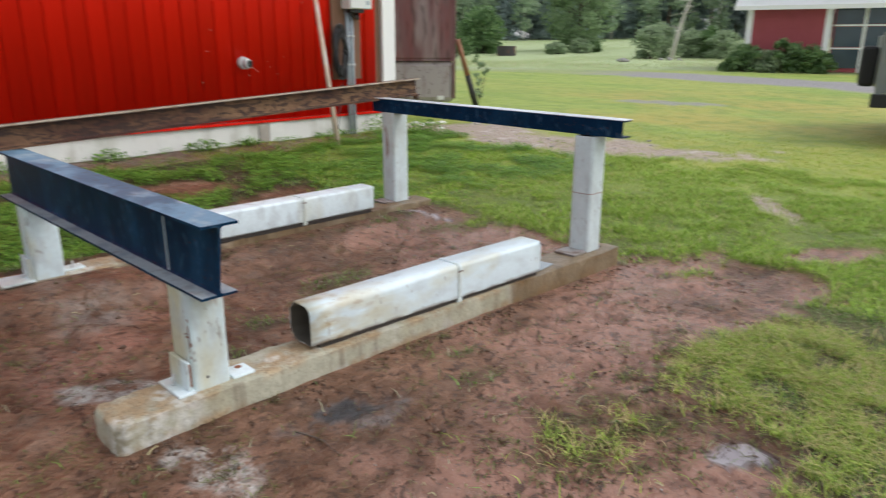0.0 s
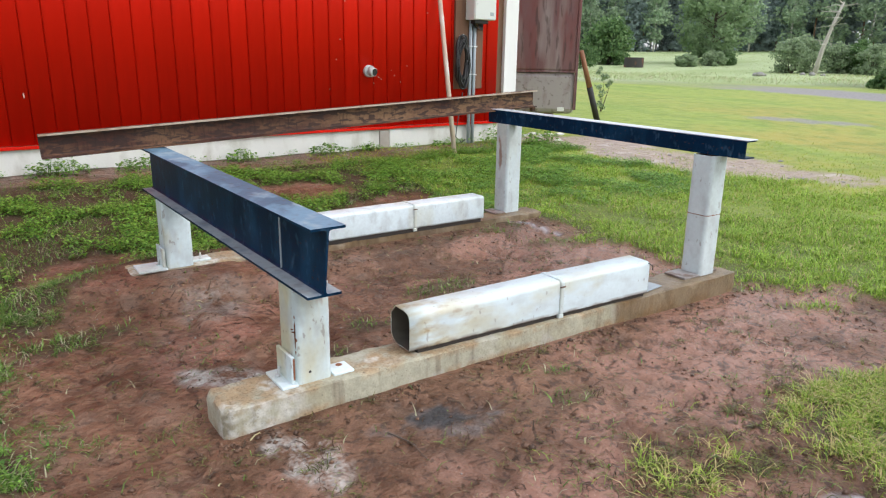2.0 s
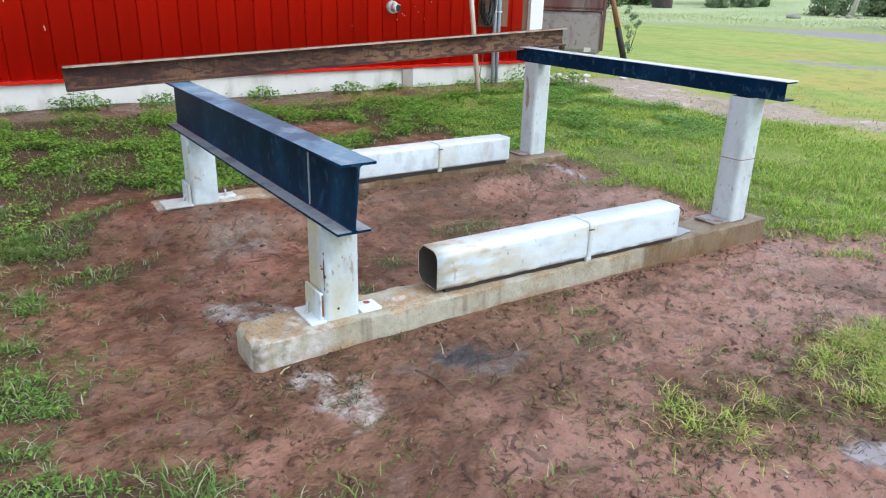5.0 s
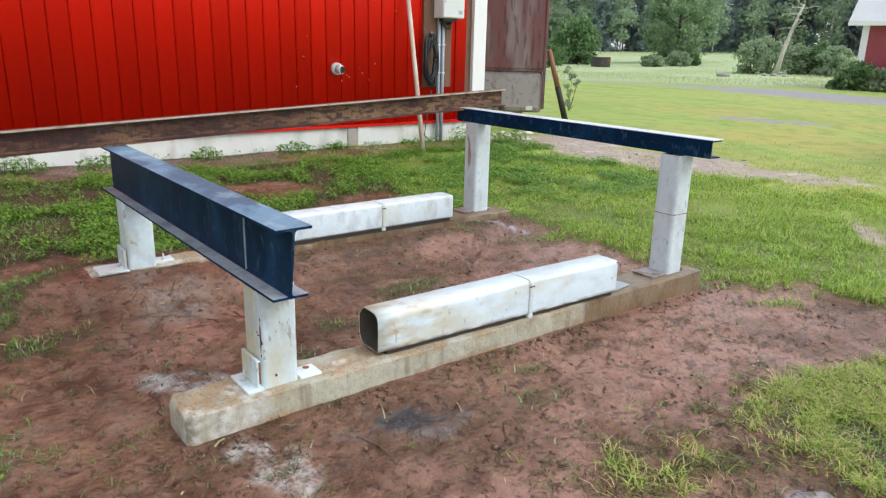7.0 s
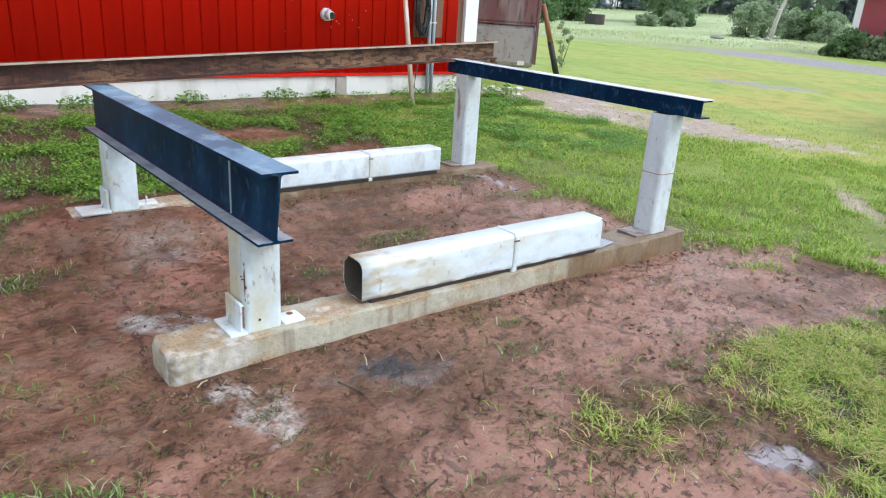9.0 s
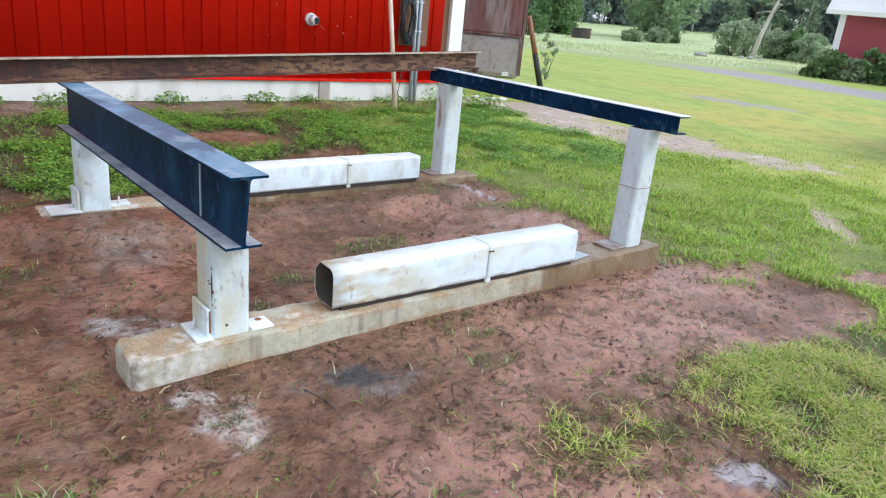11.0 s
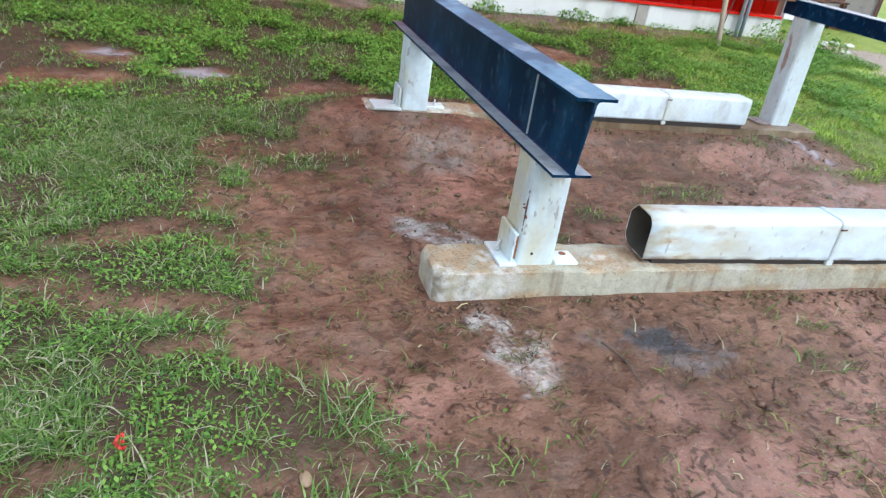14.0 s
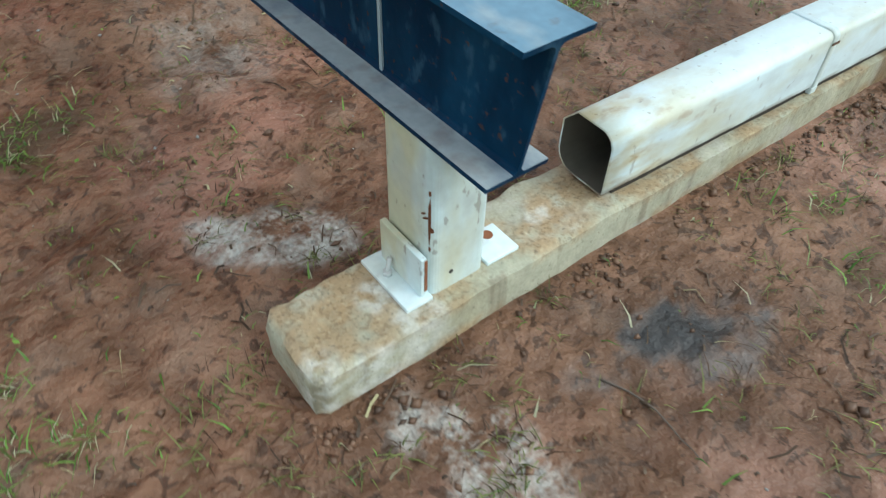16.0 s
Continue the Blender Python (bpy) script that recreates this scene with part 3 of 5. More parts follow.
def mud_at(x, y):
    w = 0.20 * (fbm(x * 2.2, y * 2.2, 5) - 0.5) * 2 + 0.19 * (fbm(x * 8, y * 8, 9) - 0.5) * 2
    m = np.full(np.shape(x), -9.0)
    for e in MUD:
        m = np.maximum(m, blob(x, y, *e) * min(e[2], e[3]) ** 0.4)
    m = step(m + w, -0.02, 0.16)
    t = np.zeros(np.shape(x))
    for e in TUFTS:
        t = np.maximum(t, e[5] * step(blob(x, y, *e[:5]) + 1.3 * w, -0.12, 0.40))
    return m * (1 - 0.88 * t)


def sand_at(x, y):
    w = 0.5 * (fbm(x * 1.1, y * 1.1, 15) - 0.5) + 0.9 * (fbm(x * 3.5, y * 3.5, 16) - 0.5)
    s = np.maximum(blob(x, y, 7.9, 3.2, 2.5, 0.95, -62), blob(x, y, 7.4, 5.4, 1.6, 0.8, -40))
    s = np.maximum(s, blob(x, y, 5.95, -0.05, 0.75, 0.16, 38))
    return 0.9 * step(s + w, 0.0, 0.4)


def gravel_at(x, y):
    d = along(x, y, TRACK) + 1.1 * (fbm(x * 0.35, y * 0.35, 25) - 0.5)
    g = step(-d, -2.4, -1.6) * (1 - 0.75 * step(y, 12, 17))
    g = np.maximum(g, 0.8 * step(blob(x, y, 14.5, 5.5, 1.5, 0.42, -62) + 0.4 * (fbm(x, y, 3) - 0.5), 0, 0.3))
    return g


def land(x, y):
    """Height of the ground, with ruts and lumps in the mud near the footings."""
    r = np.hypot(x + 0.7, y + 2.4)
    z = 0.15 * step(y, 2.4, 6.2) * step(-r, -30, -12) + 0.2 * step(r, 12, 30)
    z = z + 0.030 * np.clip(r - 58, 0, 70) + 0.5 * (fbm(x * 0.05, y * 0.05, 2) - 0.5) * step(r, 15, 60)
    m = mud_at(x, y) * step(-r, -9, -7)
    rim = -np.minimum(along(x, y, [(0, 0.12), (3.3, 0.12)]) - 0.16, along(x, y, [(0, 2.15), (3.4, 2.15)]) - 0.16)
    z = z + m * (0.035 * (fbm(x * 3.1, y * 3.1, 31) - 0.5) + 0.034 * (fbm(x * 10, y * 10, 41, 3) - 0.5)) * (1 - 0.8 * step(rim, -0.14, -0.03)) - 0.012 * m
    pits = 0.014 * step(fbm(x * 6.5, y * 6.5, 45, 3), 0.58, 0.72) + 0.010 * step(fbm(x * 14, y * 14, 46, 2), 0.62, 0.74)
    z = z - m * pits * (1 - step(rim, -0.10, -0.02))
    z = z + 0.042 * step(blob(x, y, 0.15, 2.05, 0.9, 0.6), 0.0, 0.5)
    z = z + 0.076 * step(blob(x, y, 1.70, 2.12, 2.5, 0.60), 0.0, 0.30)
    z = z + 0.022 * step(blob(x, y, 1.2, -0.02, 1.5, 0.30), 0.0, 0.5)
    z = z + (1 - m) * 0.05 * (fbm(x * 1.7, y * 1.7, 51) - 0.5) * step(-r, -60, -20)
    return z


N, K = 600, 7.5
u = np.linspace(-1, 1, N)
A = 700 / math.sinh(K)
gx, gy = np.meshgrid(0.9 + A * np.sinh(K * u), 0.0 + A * np.sinh(K * u), indexing="ij")
X, Y = gx.ravel(), gy.ravel()
verts = np.stack([X, Y, land(X, Y)], 1)
idx = np.arange(N * N).reshape(N, N)
faces = np.stack([idx[:-1, :-1], idx[1:, :-1], idx[1:, 1:], idx[:-1, 1:]], -1).reshape(-1, 4)
me = mesh_from("ground", verts, faces, GROUND)
me.polygons.foreach_set("use_smooth", np.ones(len(faces), bool))
R = np.hypot(X + 0.7, Y + 2.4)
masks = {
    "mud": mud_at(X, Y),
    "sand": sand_at(X, Y),
    "wet_sheen_bias": 0.17 * step(X + 0.8 * Y * -1, 1.0, 2.8) - 0.02,
    "gravel": gravel_at(X, Y),
    "sward": np.maximum(step(X + 0.8 * (fbm(X * 1.5, Y * 1.5, 8) - 0.5), 3.0, 4.6), 0.85 * np.maximum(step(-Y + 1.4 * (fbm(X * 1.5, Y * 1.5, 18) - 0.5), 2.3, 3.4), step(-X + 1.4 * (fbm(X * 1.5, Y * 1.5, 28) - 0.5), 2.2, 3.2))),
    "lawn": step(R + 1.5 * (fbm(X, Y, 6) - 0.5), 6.0, 9.5) * step(X + 1.2 * (fbm(X * 0.8, Y * 0.8, 12) - 0.5), 4.6, 6.4) * (1 - step(R, 33, 38)),
    "meadow": step(R, 33, 38),
    "dust": 0.30 * step(blob(X, Y, 0.42, 1.55, 0.30, 0.40, 0) + 0.8 * (fbm(X * 5, Y * 5, 62) - 0.5), 0.1, 0.6) + np.maximum(step(blob(X, Y, 0.16, 0.58, 0.26, 0.13, -35) + 0.9 * (fbm(X * 7, Y * 7, 61) - 0.5), 0.05, 0.4), step(blob(X, Y, 0.21, -0.32, 0.13, 0.34, 12) + 1.5 * (fbm(X * 9, Y * 9, 63) - 0.5), 0.05, 0.45)) * 0.9,
    "pit_shade": mud_at(X, Y) * np.maximum(step(fbm(X * 6.5, Y * 6.5, 45, 3), 0.63, 0.70), step(fbm(X * 14, Y * 14, 46, 2), 0.68, 0.76)),
    "oil_core": step(blob(X, Y, 0.83, -0.31, 0.17, 0.085, -20) + 1.6 * (fbm(X * 13, Y * 13, 68) - 0.5), 0.10, 0.45),
    "ochre": step(R, 9.5, 12.5) * step(-R, -23, -19) * step(-np.degrees(np.arctan2(Y + 2.4, X + 0.7)), -40, -30),
    "oil": 0.75 * step(blob(X, Y, 0.77, -0.33, 0.30, 0.20, -20) + 1.4 * (fbm(X * 8, Y * 8, 65) - 0.5), 0.15, 0.5),
    "puddle": np.maximum(np.maximum(step(blob(X, Y, -0.95, 3.0, 0.24, 0.10, 10) + 0.5 * (fbm(X * 6, Y * 6, 66) - 0.5), 0.1, 0.25), step(blob(X, Y, -1.6, 3.34, 0.18, 0.10, 0) + 0.5 * (fbm(X * 6, Y * 6, 64) - 0.5), 0.1, 0.25)), 0) + np.maximum(step(blob(X, Y, 1.64, -1.60, 0.16, 0.09, -25) + 0.5 * (fbm(X * 6, Y * 6, 67) - 0.5), 0.1, 0.25), step(blob(X, Y, 3.3, 1.85, 0.30, 0.05, -55) + 0.5 * (fbm(X * 6, Y * 6, 69) - 0.5), 0.1, 0.25)),
}
for key, value in masks.items():
    at = me.attributes.new(key, "FLOAT", "POINT")
    at.data.foreach_set("value", np.asarray(value, np.float32))
ground = tagged(new("ground", me), "muddy red-brown soil, wet lawn and gravel track", "ground", kind="structure")


def height(x, y):
    return float(land(np.array([float(x)]), np.array([float(y)]))[0])

# ---- footings ----


def cast_section(parent, x0, x1, y0, y1, top, seed, chalk, wet_from, first, last):
    """One cast length of a footing, with uneven, chipped edges."""
    nx, ny, nz = max(20, int((x1 - x0) / 0.024)), 12, 7
    bm = bmesh.new()
    grid = {}

    def vert(i, j, k):
        key = (i, j, k)
        if key not in grid:
            x, y, z = x0 + (x1 - x0) * i / nx, y0 + (y1 - y0) * j / ny, -0.12 + (top + 0.12) * k / nz
            on = (i == 0 and first) + (i == nx and last) + (j in (0, ny)) + (k == nz)
            q = Vector((x * 5, y * 5, z * 5 + seed))
            o = noise.noise_vector(q) * 0.006 + noise.noise_vector(q * 5) * 0.003
            x, y, z = x + (0 if i in (0, nx) and not ((i == 0 and first) or (i == nx and last)) else o.x), y + o.y, z + o.z * 0.6
            if on >= 2:
                c = 0.002 + 0.018 * max(0, noise.noise(Vector((x * 7, y * 7, seed + 4.0)))) + 0.007 * max(0, noise.noise(Vector((x * 23, y * 23, seed + 9.0))))
                cx, cy = (x0 + x1) / 2, (y0 + y1) / 2
                if (i == 0 and first) or (i == nx and last):
                    x += math.copysign(c * (2.2 if j in (0, ny) else 1.2), cx - x)
                if j in (0, ny):
                    y += math.copysign(c * (2.2 if i in (0, nx) else 0.8), cy - y)
                if k == nz:
                    z -= c * (3.2 if i == 0 and first else 1.0)
            grid[key] = bm.verts.new((x, y, z))
        return grid[key]

    for i in range(nx):
        for j in range(ny):
            bm.faces.new((vert(i, j, nz), vert(i + 1, j, nz), vert(i + 1, j + 1, nz), vert(i, j + 1, nz)))
        for k in range(nz):
            bm.faces.new((vert(i, 0, k), vert(i + 1, 0, k), vert(i + 1, 0, k + 1), vert(i, 0, k + 1)))
            bm.faces.new((vert(i + 1, ny, k), vert(i, ny, k), vert(i, ny, k + 1), vert(i + 1, ny, k + 1)))
    for j in range(ny):
        for k in range(nz):
            bm.faces.new((vert(0, j + 1, k), vert(0, j, k), vert(0, j, k + 1), vert(0, j + 1, k + 1)))
            bm.faces.new((vert(nx, j, k), vert(nx, j + 1, k), vert(nx, j + 1, k + 1), vert(nx, j, k + 1)))
    rim = {vt for (i, j, k), vt in grid.items() if (i in (0, nx)) + (j in (0, ny)) + (k == nz) >= 2}
    for f in bm.faces:
        f.smooth = True
    for e in bm.edges:
        e.smooth = not (e.verts[0] in rim and e.verts[1] in rim)
    ob = part("cast_section", bm, CONCRETE, parent)
    co = np.empty(len(ob.data.vertices) * 3, np.float32)
    ob.data.vertices.foreach_get("co", co)
    co = co.reshape(-1, 3)
    x, y, z = co.T
    up = step(z, top - 0.02, top - 0.008)
    n = fbm(x * 6, y * 6 + z * 9, seed)
    soil = up * np.maximum(step(n + 0.25 * (fbm(x * 2, y * 9, seed + 3) - 0.5), 0.42, 0.62), 0.9 * step(-x + 0.2 * (n - 0.5), -0.30, -0.18)) + (1 - up) * step(0.030 - z + 0.09 * (n - 0.5) + 0.05 * (fbm(x * 21, z * 21, seed + 5) - 0.5), 0.0, 0.025)
    pale = np.zeros(len(x))
    for c in chalk:
        pale = np.maximum(pale, step(blob(x, y, *c) + 0.9 * (n - 0.5), 0.1, 0.5))
    wet = step(x + 0.05 * (fbm(x * 9, z * 9 + y * 9, seed + 7) - 0.5), wet_from, wet_from + 0.04) * (0.75 + 0.25 * n)
    for key, value in (("soil", soil), ("chalk", pale), ("wet", wet)):
        ob.data.attributes.new(key, "FLOAT", "POINT").data.foreach_set("value", np.asarray(np.clip(value, 0, 1), np.float32))
    return ob


def footing(cuts, y0, y1, top, label, seed, chalk, wet_from):
    t = tagged(new("concrete_footing"), label, "concrete footing", "concrete footings")
    for k, (x0, x1) in enumerate(zip(cuts, cuts[1:])):
        cast_section(t, x0 + 0.0006, x1 - 0.0006, y0 + 0.002 * (k % 2), y1 - 0.004 * (k % 2), top - 0.0015 * (k % 2), seed, chalk, wet_from, k == 0, k == len(cuts) - 2)
    return t


footing([-0.03, 1.035, 3.39], 0.0, 0.25, 0.118, "pale stained strip of cast concrete with chipped corners in the mud", 1.0,
        [(0.24, 0.14, 0.10, 0.07, 20), (0.0, 0.03, 0.07, 0.10, 0), (0.12, 0.0, 0.12, 0.03, 0), (0.24, 0.03, 0.08, 0.06, 0), (0.70, 0.12, 0.05, 0.03, 10)], 2.20)
footing([0.05, 1.9, 3.53], 2.03, 2.27, 0.116, "mud-stained strip of cast concrete farther into the yard", 7.0, [(0.14, 2.10, 0.20, 0.14, 0), (0.52, 2.08, 0.12, 0.08, 0)], 0.75)

# ---- steel posts ----


def post(x, y, w, d, foot, top, paint, label, plate, plate_paint, gusset, bolts):
    t = thing("steel_post", (x, y, foot), label, "steel post", "posts on the footings")
    h = top - foot
    out, inn = rounded_square(w, d, 0.026, 6), rounded_square(w - 0.014, d - 0.014, 0.020, 6)
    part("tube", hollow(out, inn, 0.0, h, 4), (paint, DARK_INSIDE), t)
    for x0, x1, y0, y1 in plate:
        part("base_plate", block(x0, x1, y0, y1, 0.0, 0.013, 0.003), plate_paint, t, "flat steel base plate")
    if gusset:
        part("gusset", block(-w / 2 - 0.022, -w / 2 - 0.006, -d / 2 + 0.002, d / 2 - 0.012, 0.013, 0.135, 0.003), paint, t, "welded white steel side plate with a rusty edge")
    for bx, by, lean in bolts:
        bm = bmesh.new()
        rod(bm, (bx, by, 0.013), (bx + lean, by + lean * 0.6, 0.055), 0.006, seg=8)
        rod(bm, (bx, by, 0.013), (bx, by, 0.024), 0.012, seg=6)
        part("anchor_bolt", bm, ZINC, t)
    return t


front_left = post(0.388, 0.147, 0.166, 0.176, 0.118, 0.556, WHITE_STEEL, "short hollow post of chipped white-painted steel carrying the deep beam",
     [(-0.152, -0.079, -0.098, 0.095), (0.088, 0.188, -0.092, 0.010)], TUBE_STEEL, True, [(-0.125, 0.02, 0.012)])
rear_left = post(0.355, 2.115, 0.172, 0.17, 0.116, 0.556, WHITE_STEEL, "short hollow white steel post under the deep beam's far end",
     [(-0.26, -0.088, -0.11, 0.075), (0.088, 0.215, -0.02, 0.075)], TUBE_STEEL, True, [(-0.125, 0.0, 0.02), (0.15, 0.0, 0.0)])
near_tall = post(3.163, 0.147, 0.158, 0.156, 0.118, 0.893, TALL_STEEL, "tall square post of dirty grey-white steel on the near footing",
     [(-0.225, -0.081, -0.075, 0.085), (0.081, 0.12, -0.06, 0.06)], GREY_PLATE, False, [])
post(3.27, 2.235, 0.17, 0.165, 0.116, 0.893, TALL_STEEL, "tall square post of grey-white steel on the far footing",
     [(-0.20, -0.087, -0.088, 0.088), (0.087, 0.12, -0.07, 0.07)], GREY_PLATE, False, [])

# rusty weld round the tall near post
part("weld_ring", hollow(rounded_square(0.1605, 0.1585, 0.027, 6), rounded_square(0.150, 0.148, 0.022, 6), 0.396, 0.400), (SCAR, SCAR), near_tall, "thin rusty weld line round the post")

# rust scars on the near post
for cx, cz, w, h in ((0.0, 0.34, 0.0032, 0.13), (-0.008, 0.352, 0.007, 0.007), (-0.013, 0.365, 0.005, 0.006), (0.001, 0.262, 0.0028, 0.016), (0.005, 0.318, 0.005, 0.016), (0.0, 0.42, 0.003, 0.014)):
    bm = bmesh.new()
    r = 0.0008
    a = radians(222)
    ux, uy = -math.sin(a), math.cos(a)
    ox, oy = -0.058 + 0.0284 * math.cos(a), -0.060 + 0.0284 * math.sin(a)
    ring = []
    for k in range(10):
        q = math.tau * k / 10
        s = 1 + 0.3 * noise.noise(Vector((k * 1.7, cz * 40, cx * 90)))
        ring.append(bm.verts.new((ox + ux * (cx + w * math.cos(q) * s) + r * math.cos(a), oy + uy * (cx + w * math.cos(q) * s) + r * math.sin(a), cz - 0.11 + h / 2 * math.sin(q) * s)))
    bm.faces.new(ring)
    bmesh.ops.solidify(bm, geom=bm.faces, thickness=0.0006)
    part("rust_scar", bm, SCAR, front_left, "bare rusty scar in the paint")

# rusty edge of the side plate, a drain hole in the post and a bolt hole in its plate
part("plate_edge", block(-0.0965, -0.0885, -0.0875, -0.0862, 0.030, 0.128, 0.0004), SCAR, front_left, "rust-brown edge of the side plate")
bm = rod(bmesh.new(), (-0.022, -0.0865, 0.052), (-0.022, -0.0886, 0.052), 0.0065, 0.0062, 12)
part("drain_hole", bm, CABLE, front_left, "small dark drain hole")
bm = rod(bmesh.new(), (0.148, -0.016, 0.0128), (0.148, -0.016, 0.0142), 0.016, 0.015, 14)
part("bolt_hole", bm, SCAR, front_left, "rust-stained bolt hole in the base plate")

# ---- beams ----


def i_outline(h, b, tw, tf, r, seg=4):
    """Outline of an I section in x and z, centred in x, foot at 0."""
    pts = [(-b / 2, 0), (b / 2, 0), (b / 2, tf)]
    for k in range(seg + 1):
        a = radians(270 - 90 * k / seg)
        pts.append((tw / 2 + r + r * math.cos(a), tf + r + r * math.sin(a)))
    for k in range(seg + 1):
        a = radians(180 - 90 * k / seg)
        pts.append((tw / 2 + r + r * math.cos(a), h - tf - r + r * math.sin(a)))
    pts += [(b / 2, h - tf), (b / 2, h), (-b / 2, h), (-b / 2, h - tf)]
    for k in range(seg + 1):
        a = radians(90 - 90 * k / seg)
        pts.append((-tw / 2 - r + r * math.cos(a), h - tf - r + r * math.sin(a)))
    for k in range(seg + 1):
        a = radians(0 - 90 * k / seg)
        pts.append((-tw / 2 - r + r * math.cos(a), tf + r + r * math.sin(a)))
    pts.append((-b / 2, tf))
    return pts


deep = thing("i_beam", (0.371, -0.103, 0.556), "deep navy-blue steel I-beam, scuffed top flange paled by painted sky sheen", "steel beam")
deep.rotation_euler = (0, 0, radians(0.8))
bm = prism(i_outline(0.294, 0.147, 0.008, 0.011, 0.014), 2.60, -0.17)
bm.normal_update()
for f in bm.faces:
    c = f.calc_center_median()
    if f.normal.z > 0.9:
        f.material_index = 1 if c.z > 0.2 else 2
part("beam_body", bm, (NAVY, NAVY_WORN_SHEEN, NAVY_DUST), deep)
for side in (-1, 1):
    part("stiffener", block(*sorted((side * 0.003, side * 0.009)), 0.404, 0.414, 0.014, 0.270, 0.001), CONDUIT, deep, "narrow pale weld strip across the web")

slim = thing("channel_beam", (3.147, -0.095, 0.893), "slim navy-blue steel channel beam with a painted pale shine on top", "steel beam")
slim.rotation_euler = (0, 0, radians(-1.2))
U = [(0, 0), (0.10, 0), (0.10, 0.008), (0.010, 0.010), (0.007, 0.013), (0.007, 0.097), (0.010, 0.100), (0.10, 0.102), (0.10, 0.110), (0, 0.110)]
bm = prism(U, 2.54)
part("beam_body", bm, NAVY, slim)
part("top_strip", block(-0.002, 0.106, -0.006, 2.54, 0.1104, 0.1160, 0.001), FLANGE_SHINE, slim, "top face with sky reflection painted as near-white")

rusty = thing("rusty_channel", (-0.315, 2.36, 0.822), "long rust-brown steel channel laid across both blue beams", "steel beam")
rusty.rotation_euler = (0, radians(-2.72), radians(-0.2))
C = [(0.0, 0.0), (0.062, 0.0), (0.062, 0.150), (0.0, 0.150), (0.0, 0.141), (0.048, 0.137), (0.054, 0.130), (0.054, 0.020), (0.048, 0.013), (0.0, 0.009)]
bm = prism(C, 4.0)
bmesh.ops.rotate(bm, verts=bm.verts, cent=(0, 0, 0), matrix=Matrix.Rotation(radians(90), 3, "Z"))
bmesh.ops.scale(bm, vec=(-1, 1, 1), verts=bm.verts)
bmesh.ops.recalc_face_normals(bm, faces=bm.faces)
body = part("beam_body", bm, RUST, rusty)
part("top_edge", block(0.0, 4.0, -0.0035, -0.0003, 0.1395, 0.1520, 0.0008), EDGE_HIGHLIGHT, rusty, "painted pale highlight along the flange's edge")
bm = block(3.955, 3.995, 0.01, 0.05, -0.034, -0.001, 0.006)
part("lug", bm, RUST, rusty, "small rusty lug under the end")

# ---- tubes lying on the footings ----


def tube_ring(w, h, corners, grow=0.0, seg=5):
    """Outline of a square tube; each corner has a radius and is round or cut flat."""
    pts = []
    for (sx, sz), (r, flat), a0 in zip(((1, 1), (-1, 1), (-1, -1), (1, -1)), corners, (0, 90, 180, 270)):
        r = max(0.002, r + grow)
        cx, cz = sx * (w / 2 + grow - r), sz * (h / 2 + grow - r)
        arc = [(cx + r * math.cos(radians(a0 + 90 * k / seg)), cz + r * math.sin(radians(a0 + 90 * k / seg))) for k in range(seg + 1)]
        if flat:
            (x0, z0), (x1, z1) = arc[0], arc[-1]
            arc = [(x0 + (x1 - x0) * k / seg, z0 + (z1 - z0) * k / seg) for k in range(seg + 1)]
        pts += arc
    return pts


def loft(rings_out, rings_in):
    """An open tube along x through pairs of outlines (x, points); inside in the second material."""
    bm = bmesh.new()
    lay = [[[bm.verts.new((x, a, b)) for a, b in pts] for x, pts in rings] for rings in (rings_out, rings_in)]
    n = len(rings_out[0][1])
    for k in range(n):
        j = (k + 1) % n
        for r in range(len(rings_out) - 1):
            bm.faces.new((lay[0][r][k], lay[0][r][j], lay[0][r + 1][j], lay[0][r + 1][k])).smooth = True
            f = bm.faces.new((lay[1][r][j], lay[1][r][k], lay[1][r + 1][k], lay[1][r + 1][j]))
            f.material_index = 1
        bm.faces.new((lay[0][-1][k], lay[0][-1][j], lay[1][-1][j], lay[1][-1][k]))
        bm.faces.new((lay[0][0][j], lay[0][0][k], lay[1][0][k], lay[1][0][j]))
    for e in bm.edges:
        if len(e.link_faces) == 2 and e.calc_face_angle(0) > 0.45:
            e.smooth = False
    return bm


def lying_tube(x, y, z, length, turn, strap, near, far, paint, label):
    """A square tube whose corners change from the near end's to the far end's."""
    t = thing("steel_tube", (x, y, z), label, "steel tube", "tubes lying on the footings")
    t.rotation_euler = (0, 0, radians(turn))
    w, h = 0.180, 0.192

    def ring(at, grow):
        f = min(1.0, at / (0.62 * length))
        corners = [(p0 + (p1 - p0) * f, flat) for (p0, flat), (p1, _) in zip(near, far)]
        return at, [(a + w / 2, b + h / 2) for a, b in tube_ring(w, h, corners, grow)]

    cuts = [length * k / 14 for k in range(15)]
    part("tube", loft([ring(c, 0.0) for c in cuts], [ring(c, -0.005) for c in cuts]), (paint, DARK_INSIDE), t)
    ends = (strap, strap + 0.028)
    s = part("strap", loft([ring(c, 0.0045) for c in ends], [ring(c, -0.002) for c in ends]), (STRAP_STEEL, STRAP_STEEL), t, "narrow white steel band round the tube")
    part("strap_foot", block(strap - 0.003, strap + 0.031, -0.006, 0.02, -0.019, 0.004, 0.003), STRAP_STEEL, s)
    part("clip", block(strap - 0.004, strap + 0.034, -0.008, -0.0045, h * 0.80, h * 0.80 + 0.008, 0.001), RUST, s, "small rusty clip")
    part("packer", block(0.05, length - 0.02, 0.010, w - 0.03, -z + 0.108, 0.0015, 0.002), GAP_SHADE, t, "added dark strip in place of the shadow gap under the tube")
    return t


